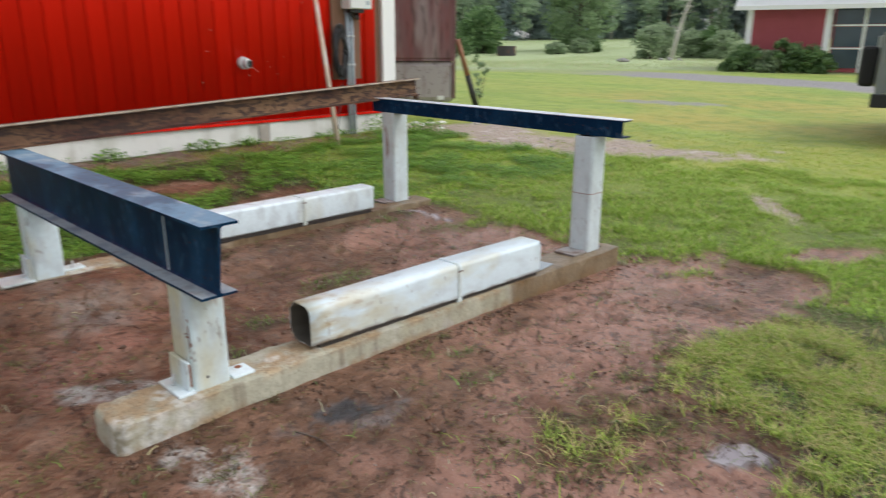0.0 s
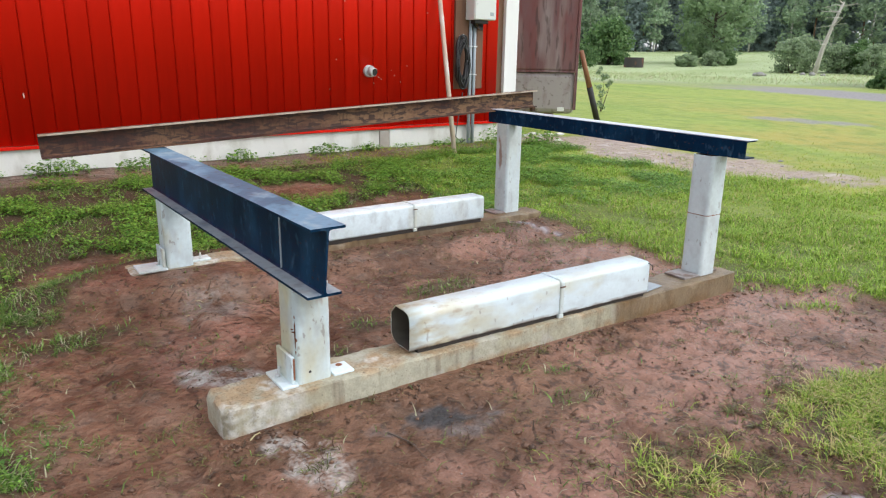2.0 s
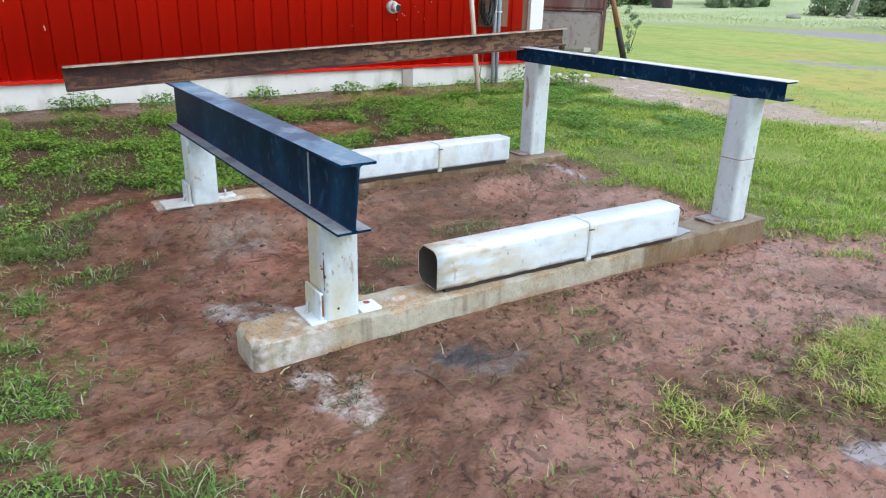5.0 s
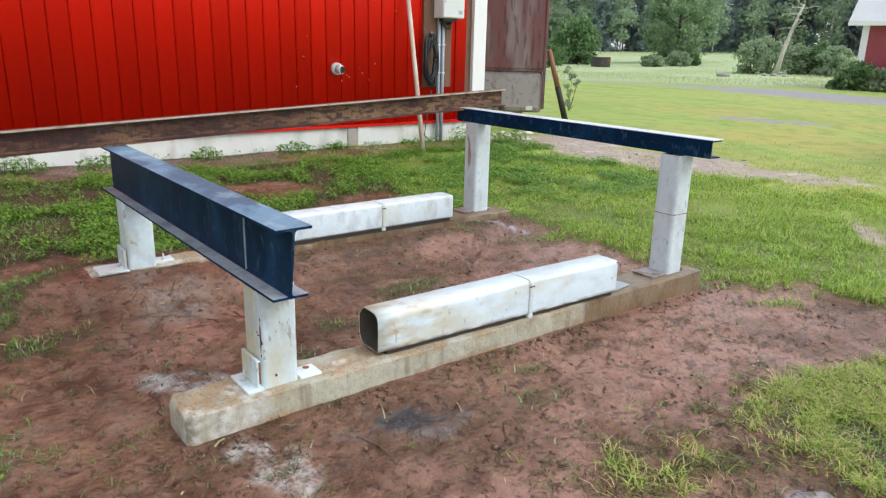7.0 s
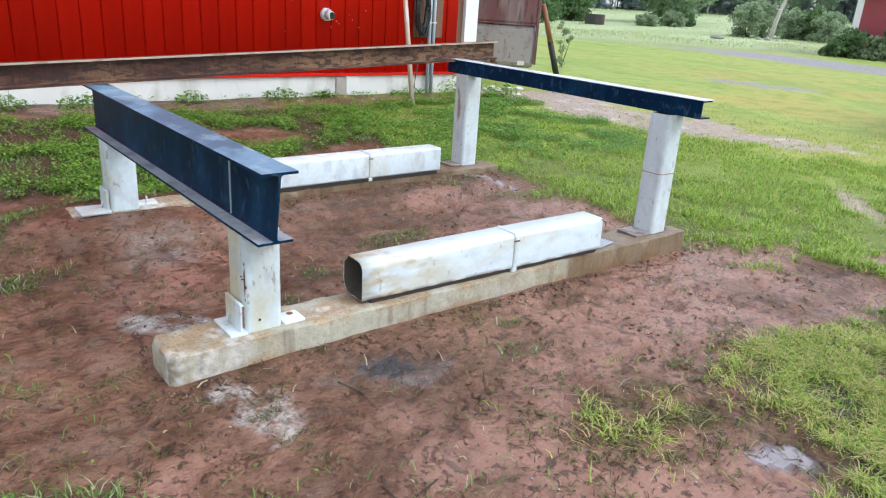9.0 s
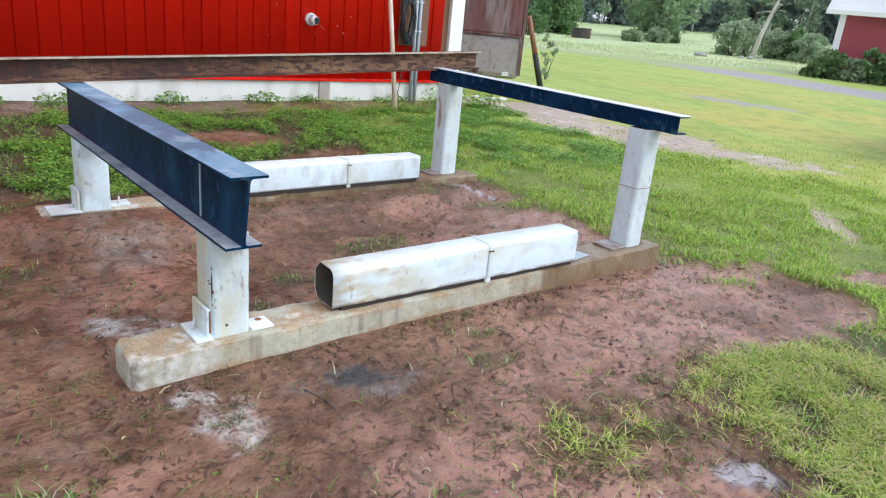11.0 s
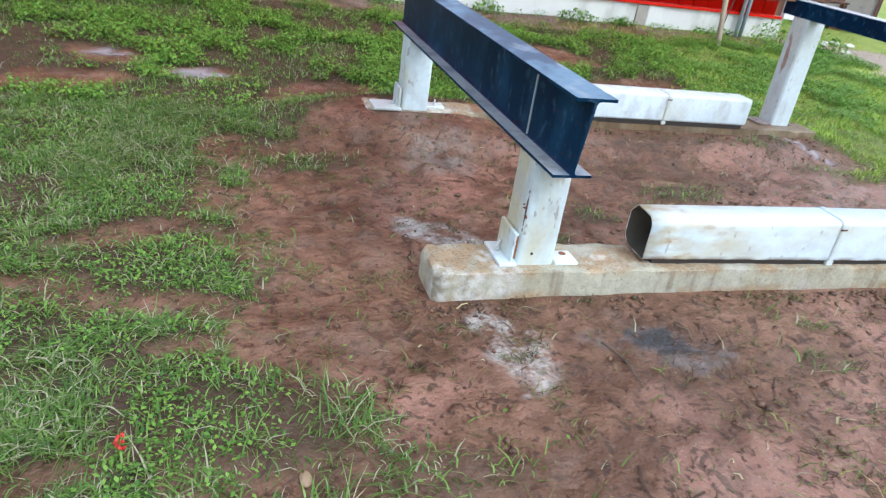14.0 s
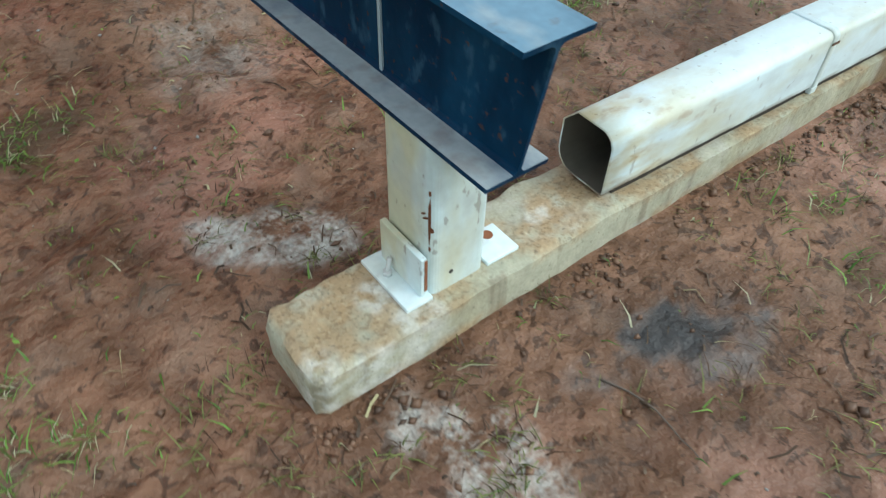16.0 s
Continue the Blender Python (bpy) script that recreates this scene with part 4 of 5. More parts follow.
tube = lying_tube(0.868, 0.058, 0.136, 1.63, -1.6, 0.93, [(0.046, True), (0.048, False), (0.012, False), (0.060, False)], [(0.022, True), (0.020, False), (0.010, False), (0.022, False)],
                  TUBE_STAINED, "white square steel tube with rounded corners lying on the near footing")
bm = rods([(1.60, 0.05, 0.179), (1.60, 0.02, 0.184), (1.625, 0.0, 0.182), (1.645, -0.01, 0.165), (1.645, -0.012, 0.14)], 0.003, seg=6)
part("wire_hook", bm, CABLE, tube, "short bent dark wire")
lying_tube(1.21, 2.02, 0.136, 1.63, 0.0, 0.93, [(0.020, False)] * 4, [(0.020, False)] * 4, TUBE_STEEL, "white square steel tube lying along the far footing")
bm = block(0, 0.20, 0, 0.15, 0, 0.006, 0.002)
flat = part("steel_plate", bm, CONDUIT)
flat.matrix_world = pose(2.515, 0.045, 0.119, 0, 0, 8)
tagged(flat, "thin blue-grey steel plate flat on the footing", "steel plate")

# ---- barn ----
barn = thing("barn", (0, 6.15, 0), "red board barn with white corner trim on a plastered foundation", "barn")
BX0, BX1, BD, BH = -7.0, 6.40, 7.0, 4.2
bm = block(BX0, BX1 + 0.1, 0.03, BD, 0.44, BH, 0.0)
wall = part("wall", bm, BROWN_WOOD, barn)
part("foundation", block(BX0, BX1 + 0.06, 0.012, BD, -0.3, 0.45, 0.012), PLASTER, barn, "white plastered foundation, stained near the ground")
part("foundation_pier", block(4.20, 4.36, -0.012, 0.02, -0.2, 0.405, 0.012), PIER, barn, "bare brown-grey patch of the foundation")
part("foundation_pier", block(4.365, 4.58, -0.006, 0.02, -0.2, 0.425, 0.012), PLASTER, barn, "newer pale patch of the foundation")
part("corner_trim", block(6.41, 6.66, -0.035, 0.10, 0.42, BH, 0.006), TRIM, barn, "white-painted corner board")
part("sill_board", block(BX0, 6.40, -0.03, 0.028, 0.415, 0.448, 0.004), RED, barn)
bm = bmesh.new()
for ys, zs in (((-0.5, BD / 2), (BH - 0.15, BH + 1.9)), ((BD + 0.5, BD / 2), (BH - 0.15, BH + 1.9))):
    a = [bm.verts.new((x, ys[0], zs[0])) for x in (BX0 - 0.4, BX1 + 0.6)]
    b = [bm.verts.new((x, ys[1], zs[1])) for x in (BX0 - 0.4, BX1 + 0.6)]
    bm.faces.new((a[0], a[1], b[1], b[0]))
bmesh.ops.solidify(bm, geom=bm.faces, thickness=0.06)
part("roof", bm, SHEET_ROOF, barn)
vent = bmesh.new()
rod(vent, (4.04, 0.02, 1.21), (4.04, -0.05, 1.21), 0.085, 0.078, 18)
rod(vent, (4.04, -0.06, 1.21), (4.06, -0.13, 1.20), 0.062, 0.055, 18)
vent = part("vent_pipe", vent, ZINC, barn, "short grey metal vent pipe")
bm = rod(bmesh.new(), (4.061, -0.131, 1.20), (4.0615, -0.134, 1.1995), 0.047, 0.047, 16)
part("vent_hole", bm, CABLE, vent)

# pale flecks where paint has come off the boards
rng = random.Random(5)
spots = [(3.62, 1.62), (3.56, 1.36), (4.24, 1.10), (4.20, 1.13), (4.66, 1.28), (4.40, 1.22), (3.45, 0.98), (4.55, 1.06), (4.12, 1.05), (4.45, 1.15), (5.0, 2.0), (3.7, 2.1)]
spots += [(-0.75 + rng.random() * 0.75, 0.75 + rng.random() * 2.0) for _ in range(9)]
for n, (sx, sz) in enumerate(spots):
    bm = bmesh.new()
    w, h = (0.007, 0.010) if n < 12 else (0.009, 0.02 + 0.06 * rng.random())
    rim = [(sx + w * math.cos(q) * rng.uniform(0.6, 1.1), sz + h * math.sin(q) * rng.uniform(0.6, 1.1)) for q in np.linspace(0, math.tau, 8)[:-1]]
    fr, bk = [bm.verts.new((a, -0.0012, c)) for a, c in rim], [bm.verts.new((a, 0.006, c)) for a, c in rim]
    bm.faces.new(fr)
    for i in range(7):
        bm.faces.new((fr[i], bk[i], bk[(i + 1) % 7], fr[(i + 1) % 7]))
    bmesh.ops.recalc_face_normals(bm, faces=bm.faces)
    part("paint_chip", bm, CHIP, wall, "pale chip in the red paint")

# ---- meter cabinet, cables, lath ----
cab = thing("meter_cabinet", (5.64, 5.89, 1.93), "light grey electrical meter cabinet on the barn wall", "electrical cabinet")
part("cabinet_body", block(0, 0.40, 0.012, 0.255, 0, 0.80, 0.012), CABINET, cab)
door = part("cabinet_door", block(0.012, 0.388, 0, 0.0115, 0.012, 0.788, 0.004), CABINET, cab)
part("rating_label", block(0.28, 0.35, -0.0022, 0.0, 0.06, 0.11, 0.0005), CONDUIT, door, "small grey rating label")
part("lock", rod(bmesh.new(), (0.04, 0.001, 0.22), (0.04, -0.012, 0.22), 0.012), ZINC, door)
part("inspection_window", block(0.10, 0.19, -0.003, 0.0, 0.60, 0.70, 0.001), CONDUIT, door, "small grey inspection window")
for k in range(3):
    part("cable", rods([(0.08 + 0.05 * k, 0.17, 0.0), (0.12 + 0.05 * k, 0.13, -0.10 - 0.02 * k), (0.26 - 0.03 * k, 0.15, -0.13), (0.30, 0.2, 0.0)], 0.012, seg=6), RUST if k == 1 else CABLE, cab)
part("cable_gland", block(0.05, 0.30, 0.06, 0.17, -0.05, 0.012, 0.012), CABLE, cab, "black cable entry")
backing = tagged(part("backing_board", block(5.46, 5.97, 6.108, 6.146, 0.95, 2.85, 0.004), BROWN_WOOD), "dark brown wooden backing board behind the cables on the barn wall", "wooden board")
for px, top in ((5.72, 1.94), (5.795, 1.94)):
    c = part("conduit", rods([(px, 6.085, -0.05), (px, 6.085, 1.0), (px, 6.085, top)], 0.026, seg=12), CONDUIT)
    tagged(c, "grey plastic cable conduit running down the barn wall", "conduit", "conduits on the wall")
    for z in (0.7, 1.15, 1.55):
        part("clamp", block(px - 0.034, px + 0.034, 6.055, 6.112, z, z + 0.018, 0.003), ZINC, c)
coil = thing("cable_coil", (5.53, 6.03, 1.42), "coil of black cable hanging on the backing board", "cable coil")
for k in range(15):
    rr = random.Random(k)
    a, b, o = 0.085 + 0.012 * rr.random(), 0.27 + 0.04 * rr.random(), rr.uniform(-0.03, 0.03)
    pts = [(a * math.cos(q) + o, 0.02 * math.sin(3 * q + k) - 0.012 * (k % 3), b * math.sin(q) - 0.012 * k) for q in np.linspace(0, math.tau, 26)]
    part("cable_loop", rods(pts, 0.014, seg=6), CABLE, coil)
part("hook", rods([(0, 0.068, 0.29), (0, 0.0, 0.28), (0, -0.03, 0.31)], 0.008, seg=6), ZINC, coil)
w = part("loose_cable", rods([(5.60, 6.09, 0.9), (5.50, 6.07, 0.45), (5.46, 6.05, 0.25), (5.53, 6.0, 0.17), (5.62, 6.03, 0.2)], 0.009, seg=6), CABLE)
tagged(w, "thin dark cable hanging down to the ground by the wall", "cable")
lath = bmesh.new()
rod(lath, (4.86, 5.22, 0.02), (5.17, 6.13, 2.36), 0.034, 0.034, 4)
lath = part("wooden_lath", lath, LATH)
tagged(lath, "long pale wooden lath leaning against the barn wall", "wooden lath")

# ---- rusty tank panel and its prop ----
tank = thing("steel_tank", (9.24, 7.35, 0.34), "big rust-brown steel tank with a grey lower band", "steel tank")
tank.rotation_euler = (0, 0, radians(136))
bm = block(0, 3.4, -1.5, 0, 0.80, 3.4, 0.05)
part("tank_body", bm, TANK_RED, tank)
part("lower_band", block(0.012, 3.39, -1.49, -0.008, 0.0, 0.795, 0.10), TANK_GREY, tank, "scratched pale grey lower band")
part("seam", block(0.0, 3.4, -1.5, 0.012, 0.785, 0.812, 0.004), TANK_RED, tank)
part("edge_rail", block(-0.02, 0.035, -0.05, 0.018, 0.08, 3.4, 0.008), TANK_RED, tank, "rusty vertical edge rail")
part("tag", block(0.20, 0.33, 0.0, 0.006, 0.05, 0.13, 0.001), TRIM, tank, "small white plate")
for k in (0.4, 2.8):
    part("skid", block(k, k + 0.2, -1.4, -0.1, -0.22, 0.004, 0.01), BROWN_WOOD, tank, "timber skid under the tank")
prop = thing("prop_post", (10.06, 7.47, 0.1), "slanting post, rusty orange above and tarred black below", "post")
top = Vector((-0.54, 0.07, 1.43))
bm = rod(bmesh.new(), (0, 0, 0), top * 0.52, 0.062, 0.060, 10)
part("tarred_foot", bm, PROP_FOOT, prop)
bm = rod(bmesh.new(), top * 0.521, top, 0.056, 0.046, 10)
part("upper_pole", bm, PROP_TOP, prop)

# ---- grass and weeds ----
rs = np.random.RandomState(11)


def blades(n, xr, yr, keep, length, width, spread, seed, segs=2, tufts=0):
    """Curved blades over a stretch of ground, even or in tufts; keep gives the chance of a blade at a place."""
    rs = np.random.RandomState(seed)
    if tufts:
        k = rs.randint(0, tufts, n)
        cx, cy, cr = rs.uniform(*xr, tufts), rs.uniform(*yr, tufts), rs.uniform(0.010, 0.045, tufts)
        x, y = cx[k] + cr[k] * rs.normal(size=n), cy[k] + cr[k] * rs.normal(size=n)
    else:
        x, y = rs.uniform(*xr, n), rs.uniform(*yr, n)
    ok = rs.rand(n) < keep(x, y)
    x, y = x[ok], y[ok]
    n = len(x)
    z = land(x, y) - 0.008
    a, h = rs.uniform(0, math.tau, n), length * rs.uniform(0.45, 1.25, n) * (0.6 + 0.8 * fbm(x * 1.5, y * 1.5, 77))
    lean = spread * rs.uniform(0.2, 1.3, n) * h
    wx, wy = -np.sin(a), np.cos(a)
    w = width * rs.uniform(0.6, 1.3, n)
    dx, dy = np.cos(a), np.sin(a)
    rows = []
    for k, (f, g, ww) in enumerate(((0, 0, 1.0), (0.35, 0.6, 0.8), (1.0, 1.0, 0.0))[: segs + 1] if segs == 2 else ((0, 0, 1.0), (1.0, 1.0, 0.0))):
        cx, cy, cz = x + dx * lean * f, y + dy * lean * f, z + h * g * (1 - 0.25 * spread * f)
        if ww > 0:
            rows.append(np.stack([cx - wx * w * ww / 2, cy - wy * w * ww / 2, cz], 1))
            rows.append(np.stack([cx + wx * w * ww / 2, cy + wy * w * ww / 2, cz], 1))
        else:
            rows.append(np.stack([cx, cy, cz], 1))
    v = np.stack(rows, 1)
    per = v.shape[1]
    base = np.arange(n)[:, None] * per
    tri = [(0, 1, 3), (0, 3, 2), (2, 3, 4)] if segs == 2 else [(0, 1, 2)]
    f = np.concatenate([base + np.array(t)[None] for t in tri])
    return v.reshape(-1, 3), f


def in_building(x, y):
    b = (y > 6.10) & (x < 6.7) & (x > -7.2)
    b |= (y > -0.02) & (y < 0.27) & (x > -0.05) & (x < 3.41)
    b |= (y > 2.01) & (y < 2.29) & (x > 0.03) & (x < 3.55)
    return b


def grass_near(x, y):
    bare = np.clip(mud_at(x, y) + sand_at(x, y), 0, 1)
    clump = step(fbm(x * 3.2, y * 3.2, 81), 0.42, 0.60)
    yard = step(y, 2.2, 2.8) * step(-x, -3.9, -3.2)
    patch = np.maximum(0.20 * (1 - 0.5 * yard) + 0.72 * clump * (1 - 0.3 * yard), 0.30 * step(-x, 0.6, 1.0) * step(-y, -2.4, -1.8) * step(fbm(x * 6, y * 6, 83), 0.36, 0.56))
    return np.where(in_building(x, y), 0, np.clip((1 - bare) * patch + 0.012, 0, 1))


v, f = blades(120000, (3.2, 6.8), (-2.2, 5.9), lambda x, y: grass_near(x, y) * step(x + 0.8 * (fbm(x * 2, y * 2, 4) - 0.5), 3.3, 3.9), 0.042, 0.0054, 1.4, 12)
tagged(new("yard_grass", mesh_from("yard_grass", v, f, FRESH)), "fresh yellow-green grass beside the posts", "grass", kind="stuff")
v, f = blades(230000, (-2.6, 4.0), (-2.4, 6.1), lambda x, y: grass_near(x, y) * step(-x, -3.9, -3.3), 0.050, 0.0052, 1.3, 1)
tagged(new("grass", mesh_from("grass", v, f, GRASS)), "short wet trampled grass round the bare mud", "grass", kind="stuff")
v, f = blades(80000, (0.9, 3.2), (-2.2, -0.9), lambda x, y: np.where(in_building(x, y), 0, np.clip(1 - 1.05 * mud_at(x, y), 0, 1) * (0.05 + 0.95 * step(0.5 * fbm(x * 4, y * 4, 17) + 0.5 * fbm(x * 9, y * 9, 18), 0.40, 0.52)) * step(-x, -3.3, -2.8) * step(y + 0.3 * (fbm(x * 3, y * 3, 19) - 0.5), -2.2, -1.8)), 0.062, 0.0048, 1.4, 2)
tagged(new("long_grass", mesh_from("long_grass", v, f, LONG)), "longer yellow-green grass tufts at the edge of the mud", "grass", kind="stuff")
v, f = blades(130000, (3.4, 8.0), (-1.8, 4.2), lambda x, y: np.where(in_building(x, y), 0, (1 - mud_at(x, y)) * (1 - sand_at(x, y)) * step(0.55 * fbm(x * 1.4, y * 1.4, 7) + 0.45 * fbm(x * 5, y * 5, 70), 0.42, 0.56)), 0.070, 0.0062, 1.2, 3)
tagged(new("tussock_grass", mesh_from("tussock_grass", v, f, FRESH)), "lush tussocks of fresh green grass", "grass", kind="stuff")


def lawn_keep(x, y):
    r = np.hypot(x + 0.7, y + 2.4)
    return np.where(in_building(x, y), 0, (1 - sand_at(x, y)) * (1 - gravel_at(x, y)) * step(r, 6.5, 9) * step(-r, -14, -8))


v, f = blades(230000, (3, 20), (-5, 17), lawn_keep, 0.05, 0.016, 0.9, 4, 1)
tagged(new("lawn_grass", mesh_from("lawn_grass", v, f, LAWN)), "mown bright yellow-green lawn", "lawn", kind="stuff")


def meadow_keep(x, y):
    r = np.hypot(x + 0.7, y + 2.4)
    band = step(r, 33, 37) * (0.10 + 0.9 * step(-r, -62, -50) * step(fbm(x * 0.12, y * 0.12, 9), 0.3, 0.6))
    return band * (1 - gravel_at(x, y))


v, f = blades(280000, (20, 95), (4, 85), meadow_keep, 0.21, 0.026, 1.2, 5, 1)
tagged(new("meadow_grass", mesh_from("meadow_grass", v, f, TALL)), "tall pale meadow grass beyond the gravel track", "meadow", kind="stuff")


def leaves(n, xr, yr, keep, size, lift, seed):
    """Small broad leaves, low over the ground."""
    rs = np.random.RandomState(seed)
    x, y = rs.uniform(*xr, n), rs.uniform(*yr, n)
    ok = rs.rand(n) < keep(x, y)
    x, y = x[ok], y[ok]
    n = len(x)
    s, a = size * rs.uniform(0.5, 1.3, n), rs.uniform(0, math.tau, n)
    z = land(x, y) + lift * rs.uniform(0.1, 1.0, n) * (0.4 + fbm(x * 3, y * 3, 33))
    t = rs.uniform(-0.5, 0.7, n)
    d = np.stack([np.cos(a) * np.cos(t), np.sin(a) * np.cos(t), np.sin(t)], 1)
    w = np.stack([-np.sin(a), np.cos(a), rs.uniform(-0.3, 0.3, n)], 1)
    c = np.stack([x, y, z], 1)
    S = s[:, None]
    v = np.stack([c - d * S * 0.5, c - d * S * 0.05 + w * S * 0.32, c + d * S * 0.55 - np.array([0, 0, 1]) * S * 0.12, c - d * S * 0.05 - w * S * 0.32], 1)
    return v.reshape(-1, 3), np.arange(n * 4).reshape(n, 4)


def weed_keep(x, y):
    bare = np.clip(mud_at(x, y) + sand_at(x, y), 0, 1)
    zone = np.maximum(step(y, 2.3, 2.9), np.maximum(0.8 * step(-x, 0.5, 0.9), 0.35 * step(x, 3.7, 4.3)))
    return np.where(in_building(x, y), 0, (1 - bare) * zone * step(0.65 * fbm(x * 2.4, y * 2.4, 91) + 0.35 * fbm(x * 7, y * 7, 92), 0.42, 0.56) + 0.002)


v, f = leaves(80000, (-2.4, 0.2), (-1.2, 2.5), weed_keep, 0.016, 0.035, 16)
tagged(new("clover", mesh_from("clover", v, f, WEED)), "fine clover leaves between the grass blades", "clover", kind="stuff")
v, f = leaves(330000, (-2.6, 7.0), (2.2, 6.1), weed_keep, 0.026, 0.085, 6)
tagged(new("weeds", mesh_from("weeds", v, f, WEED)), "low broad-leaved weeds growing through the grass", "weeds", kind="stuff")

# straw, roots and torn grass pressed into the mud
rs = np.random.RandomState(21)
n = 5000
x, y = rs.uniform(-1.4, 4.6, n), rs.uniform(-2.2, 2.6, n)
ok = (rs.rand(n) < mud_at(x, y) * (0.15 + 0.85 * step(fbm(x * 3, y * 3, 71), 0.45, 0.65))) & ~in_building(x, y)
x, y = x[ok], y[ok]
n = len(x)
a, h, w = rs.uniform(0, math.tau, n), 0.006 + 0.03 * rs.rand(n) ** 2 + 0.030 * (rs.rand(n) < 0.04), rs.uniform(0.0012, 0.0036, n)
bend = a + rs.uniform(-0.8, 0.8, n)
p0 = np.stack([x, y], 1)
p1 = p0 + np.stack([np.cos(a), np.sin(a)], 1) * h[:, None]
p2 = p1 + np.stack([np.cos(bend), np.sin(bend)], 1) * h[:, None]
rows = []
for q, ang, lift in ((p0, a, 0.001), (p1, (a + bend) / 2, 0.007), (p2, bend, 0.002)):
    o = np.stack([-np.sin(ang), np.cos(ang)], 1) * w[:, None]
    zz = land(q[:, 0], q[:, 1]) + lift
    rows += [np.column_stack([q - o, zz]), np.column_stack([q + o, zz + 0.002])]
v = np.stack(rows, 1).reshape(-1, 3)
base = np.arange(n)[:, None] * 6
f = np.concatenate([base + np.array([[0, 2, 3, 1]]), base + np.array([[2, 4, 5, 3]])])
tagged(new("straw_litter", mesh_from("straw_litter", v, f, STRAW)), "straw, roots and torn grass trodden into the mud", "litter", kind="stuff")

v, f = blades(26000, (-2.6, 5.5), (-2.2, 5.9), lambda x, y: np.where(in_building(x, y), 0, np.clip(1.0 - 0.93 * mud_at(x, y), 0, 1) * (1 - sand_at(x, y)) * (1 - 0.75 * step(y, 2.2, 2.8))), 0.035, 0.0032, 2.4, 8)
tagged(new("dry_grass", mesh_from("dry_grass", v, f, DRY)), "dead straw-coloured grass lying flat between green blades", "grass", kind="stuff")

v, f = blades(105000, (-2.6, -0.3), (-1.4, 2.3), lambda x, y: np.clip(1 - 1.1 * mud_at(x, y), 0, 1) * (0.06 + 0.94 * step(0.5 * fbm(x * 3, y * 3, 27) + 0.5 * fbm(x * 8, y * 8, 28), 0.49, 0.60)), 0.058, 0.0046, 1.9, 29)
tagged(new("ragged_grass", mesh_from("ragged_grass", v, f, GRASS)), "ragged long green grass bent over the mud's edge", "grass", kind="stuff")


def open_mud(x, y):
    return np.where(in_building(x, y), 0, mud_at(x, y))


v, f = blades(7000, (-1.3, 4.2), (-2.0, 2.4), lambda x, y: open_mud(x, y) * step(fbm(x * 2.5, y * 2.5, 37), 0.40, 0.55), 0.024, 0.0034, 2.2, 39, tufts=420)
tagged(new("grass_scraps", mesh_from("grass_scraps", v, f, SPRIG)), "torn scraps of olive grass in the mud", "grass", kind="stuff")
v, f = blades(11000, (0.75, 2.6), (-1.8, -0.70), lambda x, y: open_mud(x, y) * np.clip(0.12 + step(blob(x, y, 1.40, -1.18, 0.50, 0.34, -15), 0.0, 0.6) + step(blob(x, y, 2.15, -1.20, 0.50, 0.45, 0), 0.0, 0.5), 0, 1), 0.034, 0.0044, 2.0, 45, tufts=300)
tagged(new("trodden_grass", mesh_from("trodden_grass", v, f, SPRIG)), "trodden olive and straw-coloured grass tufts in the mud", "grass", kind="stuff")
v, f = blades(4200, (0.85, 2.5), (-1.8, -0.75), lambda x, y: open_mud(x, y) * np.clip(0.05 + step(blob(x, y, 1.36, -1.14, 0.36, 0.24, -15), 0.0, 0.6) + step(blob(x, y, 2.2, -1.3, 0.45, 0.40, 0), 0.0, 0.5), 0, 1), 0.050, 0.0046, 1.6, 47, tufts=120)
tagged(new("green_tufts", mesh_from("green_tufts", v, f, LONG)), "green grass tufts left standing in the mud", "grass", kind="stuff")
v, f = blades(15000, (-1.7, 0.30), (-1.3, 2.3), lambda x, y: open_mud(x, y) * np.clip(0.03 + 1.2 * step(-x + 1.2 * (fbm(x * 3, y * 3, 49) - 0.5), 0.30, 0.95), 0, 1), 0.036, 0.0040, 1.9, 49, tufts=330)
tagged(new("edge_tufts", mesh_from("edge_tufts", v, f, GRASS)), "ragged grass tufts straggling out over the mud", "grass", kind="stuff")
v, f = blades(9000, (-1.0, 4.4), (-1.7, 2.0), lambda x, y: np.where(in_building(x, y), 0, 0.9 * mud_at(x, y)), 0.034, 0.0040, 2.0, 41, tufts=330)
tagged(new("grass_sprigs", mesh_from("grass_sprigs", v, f, SPRIG)), "small olive sprigs of trodden grass in the mud", "grass", kind="stuff")
v, f = blades(26000, (-7, 7), (-8, -2.2), lambda x, y: step(fbm(x * 2, y * 2, 85), 0.35, 0.6), 0.06, 0.010, 1.2, 43, 1)
tagged(new("rear_grass", mesh_from("rear_grass", v, f, GRASS)), "rough green grass of the yard behind the mud", "grass", kind="stuff")

# pale grit
n = 1500
x, y = rs.uniform(-1.4, 9.0, n), rs.uniform(-2.2, 5.9, n)
ok = (rs.rand(n) < np.clip(0.5 * mud_at(x, y) + sand_at(x, y), 0, 1)) & ~in_building(x, y)
x, y = x[ok], y[ok]
n = len(x)
octa = np.array([(1, 0, 0), (0, 1, 0), (-1, 0, 0), (0, -1, 0), (0, 0, 0.7), (0, 0, -0.7)])
tri = np.array([(0, 1, 4), (1, 2, 4), (2, 3, 4), (3, 0, 4), (1, 0, 5), (2, 1, 5), (3, 2, 5), (0, 3, 5)])
s = 0.002 + 0.007 * rs.rand(n) ** 3
v = octa[None] * s[:, None, None] * rs.uniform(0.6, 1.4, (n, 6, 1)) + np.stack([x, y, land(x, y) + s * 0.4], 1)[:, None]
f = (np.arange(n)[:, None, None] * 6 + tri[None]).reshape(-1, 3)
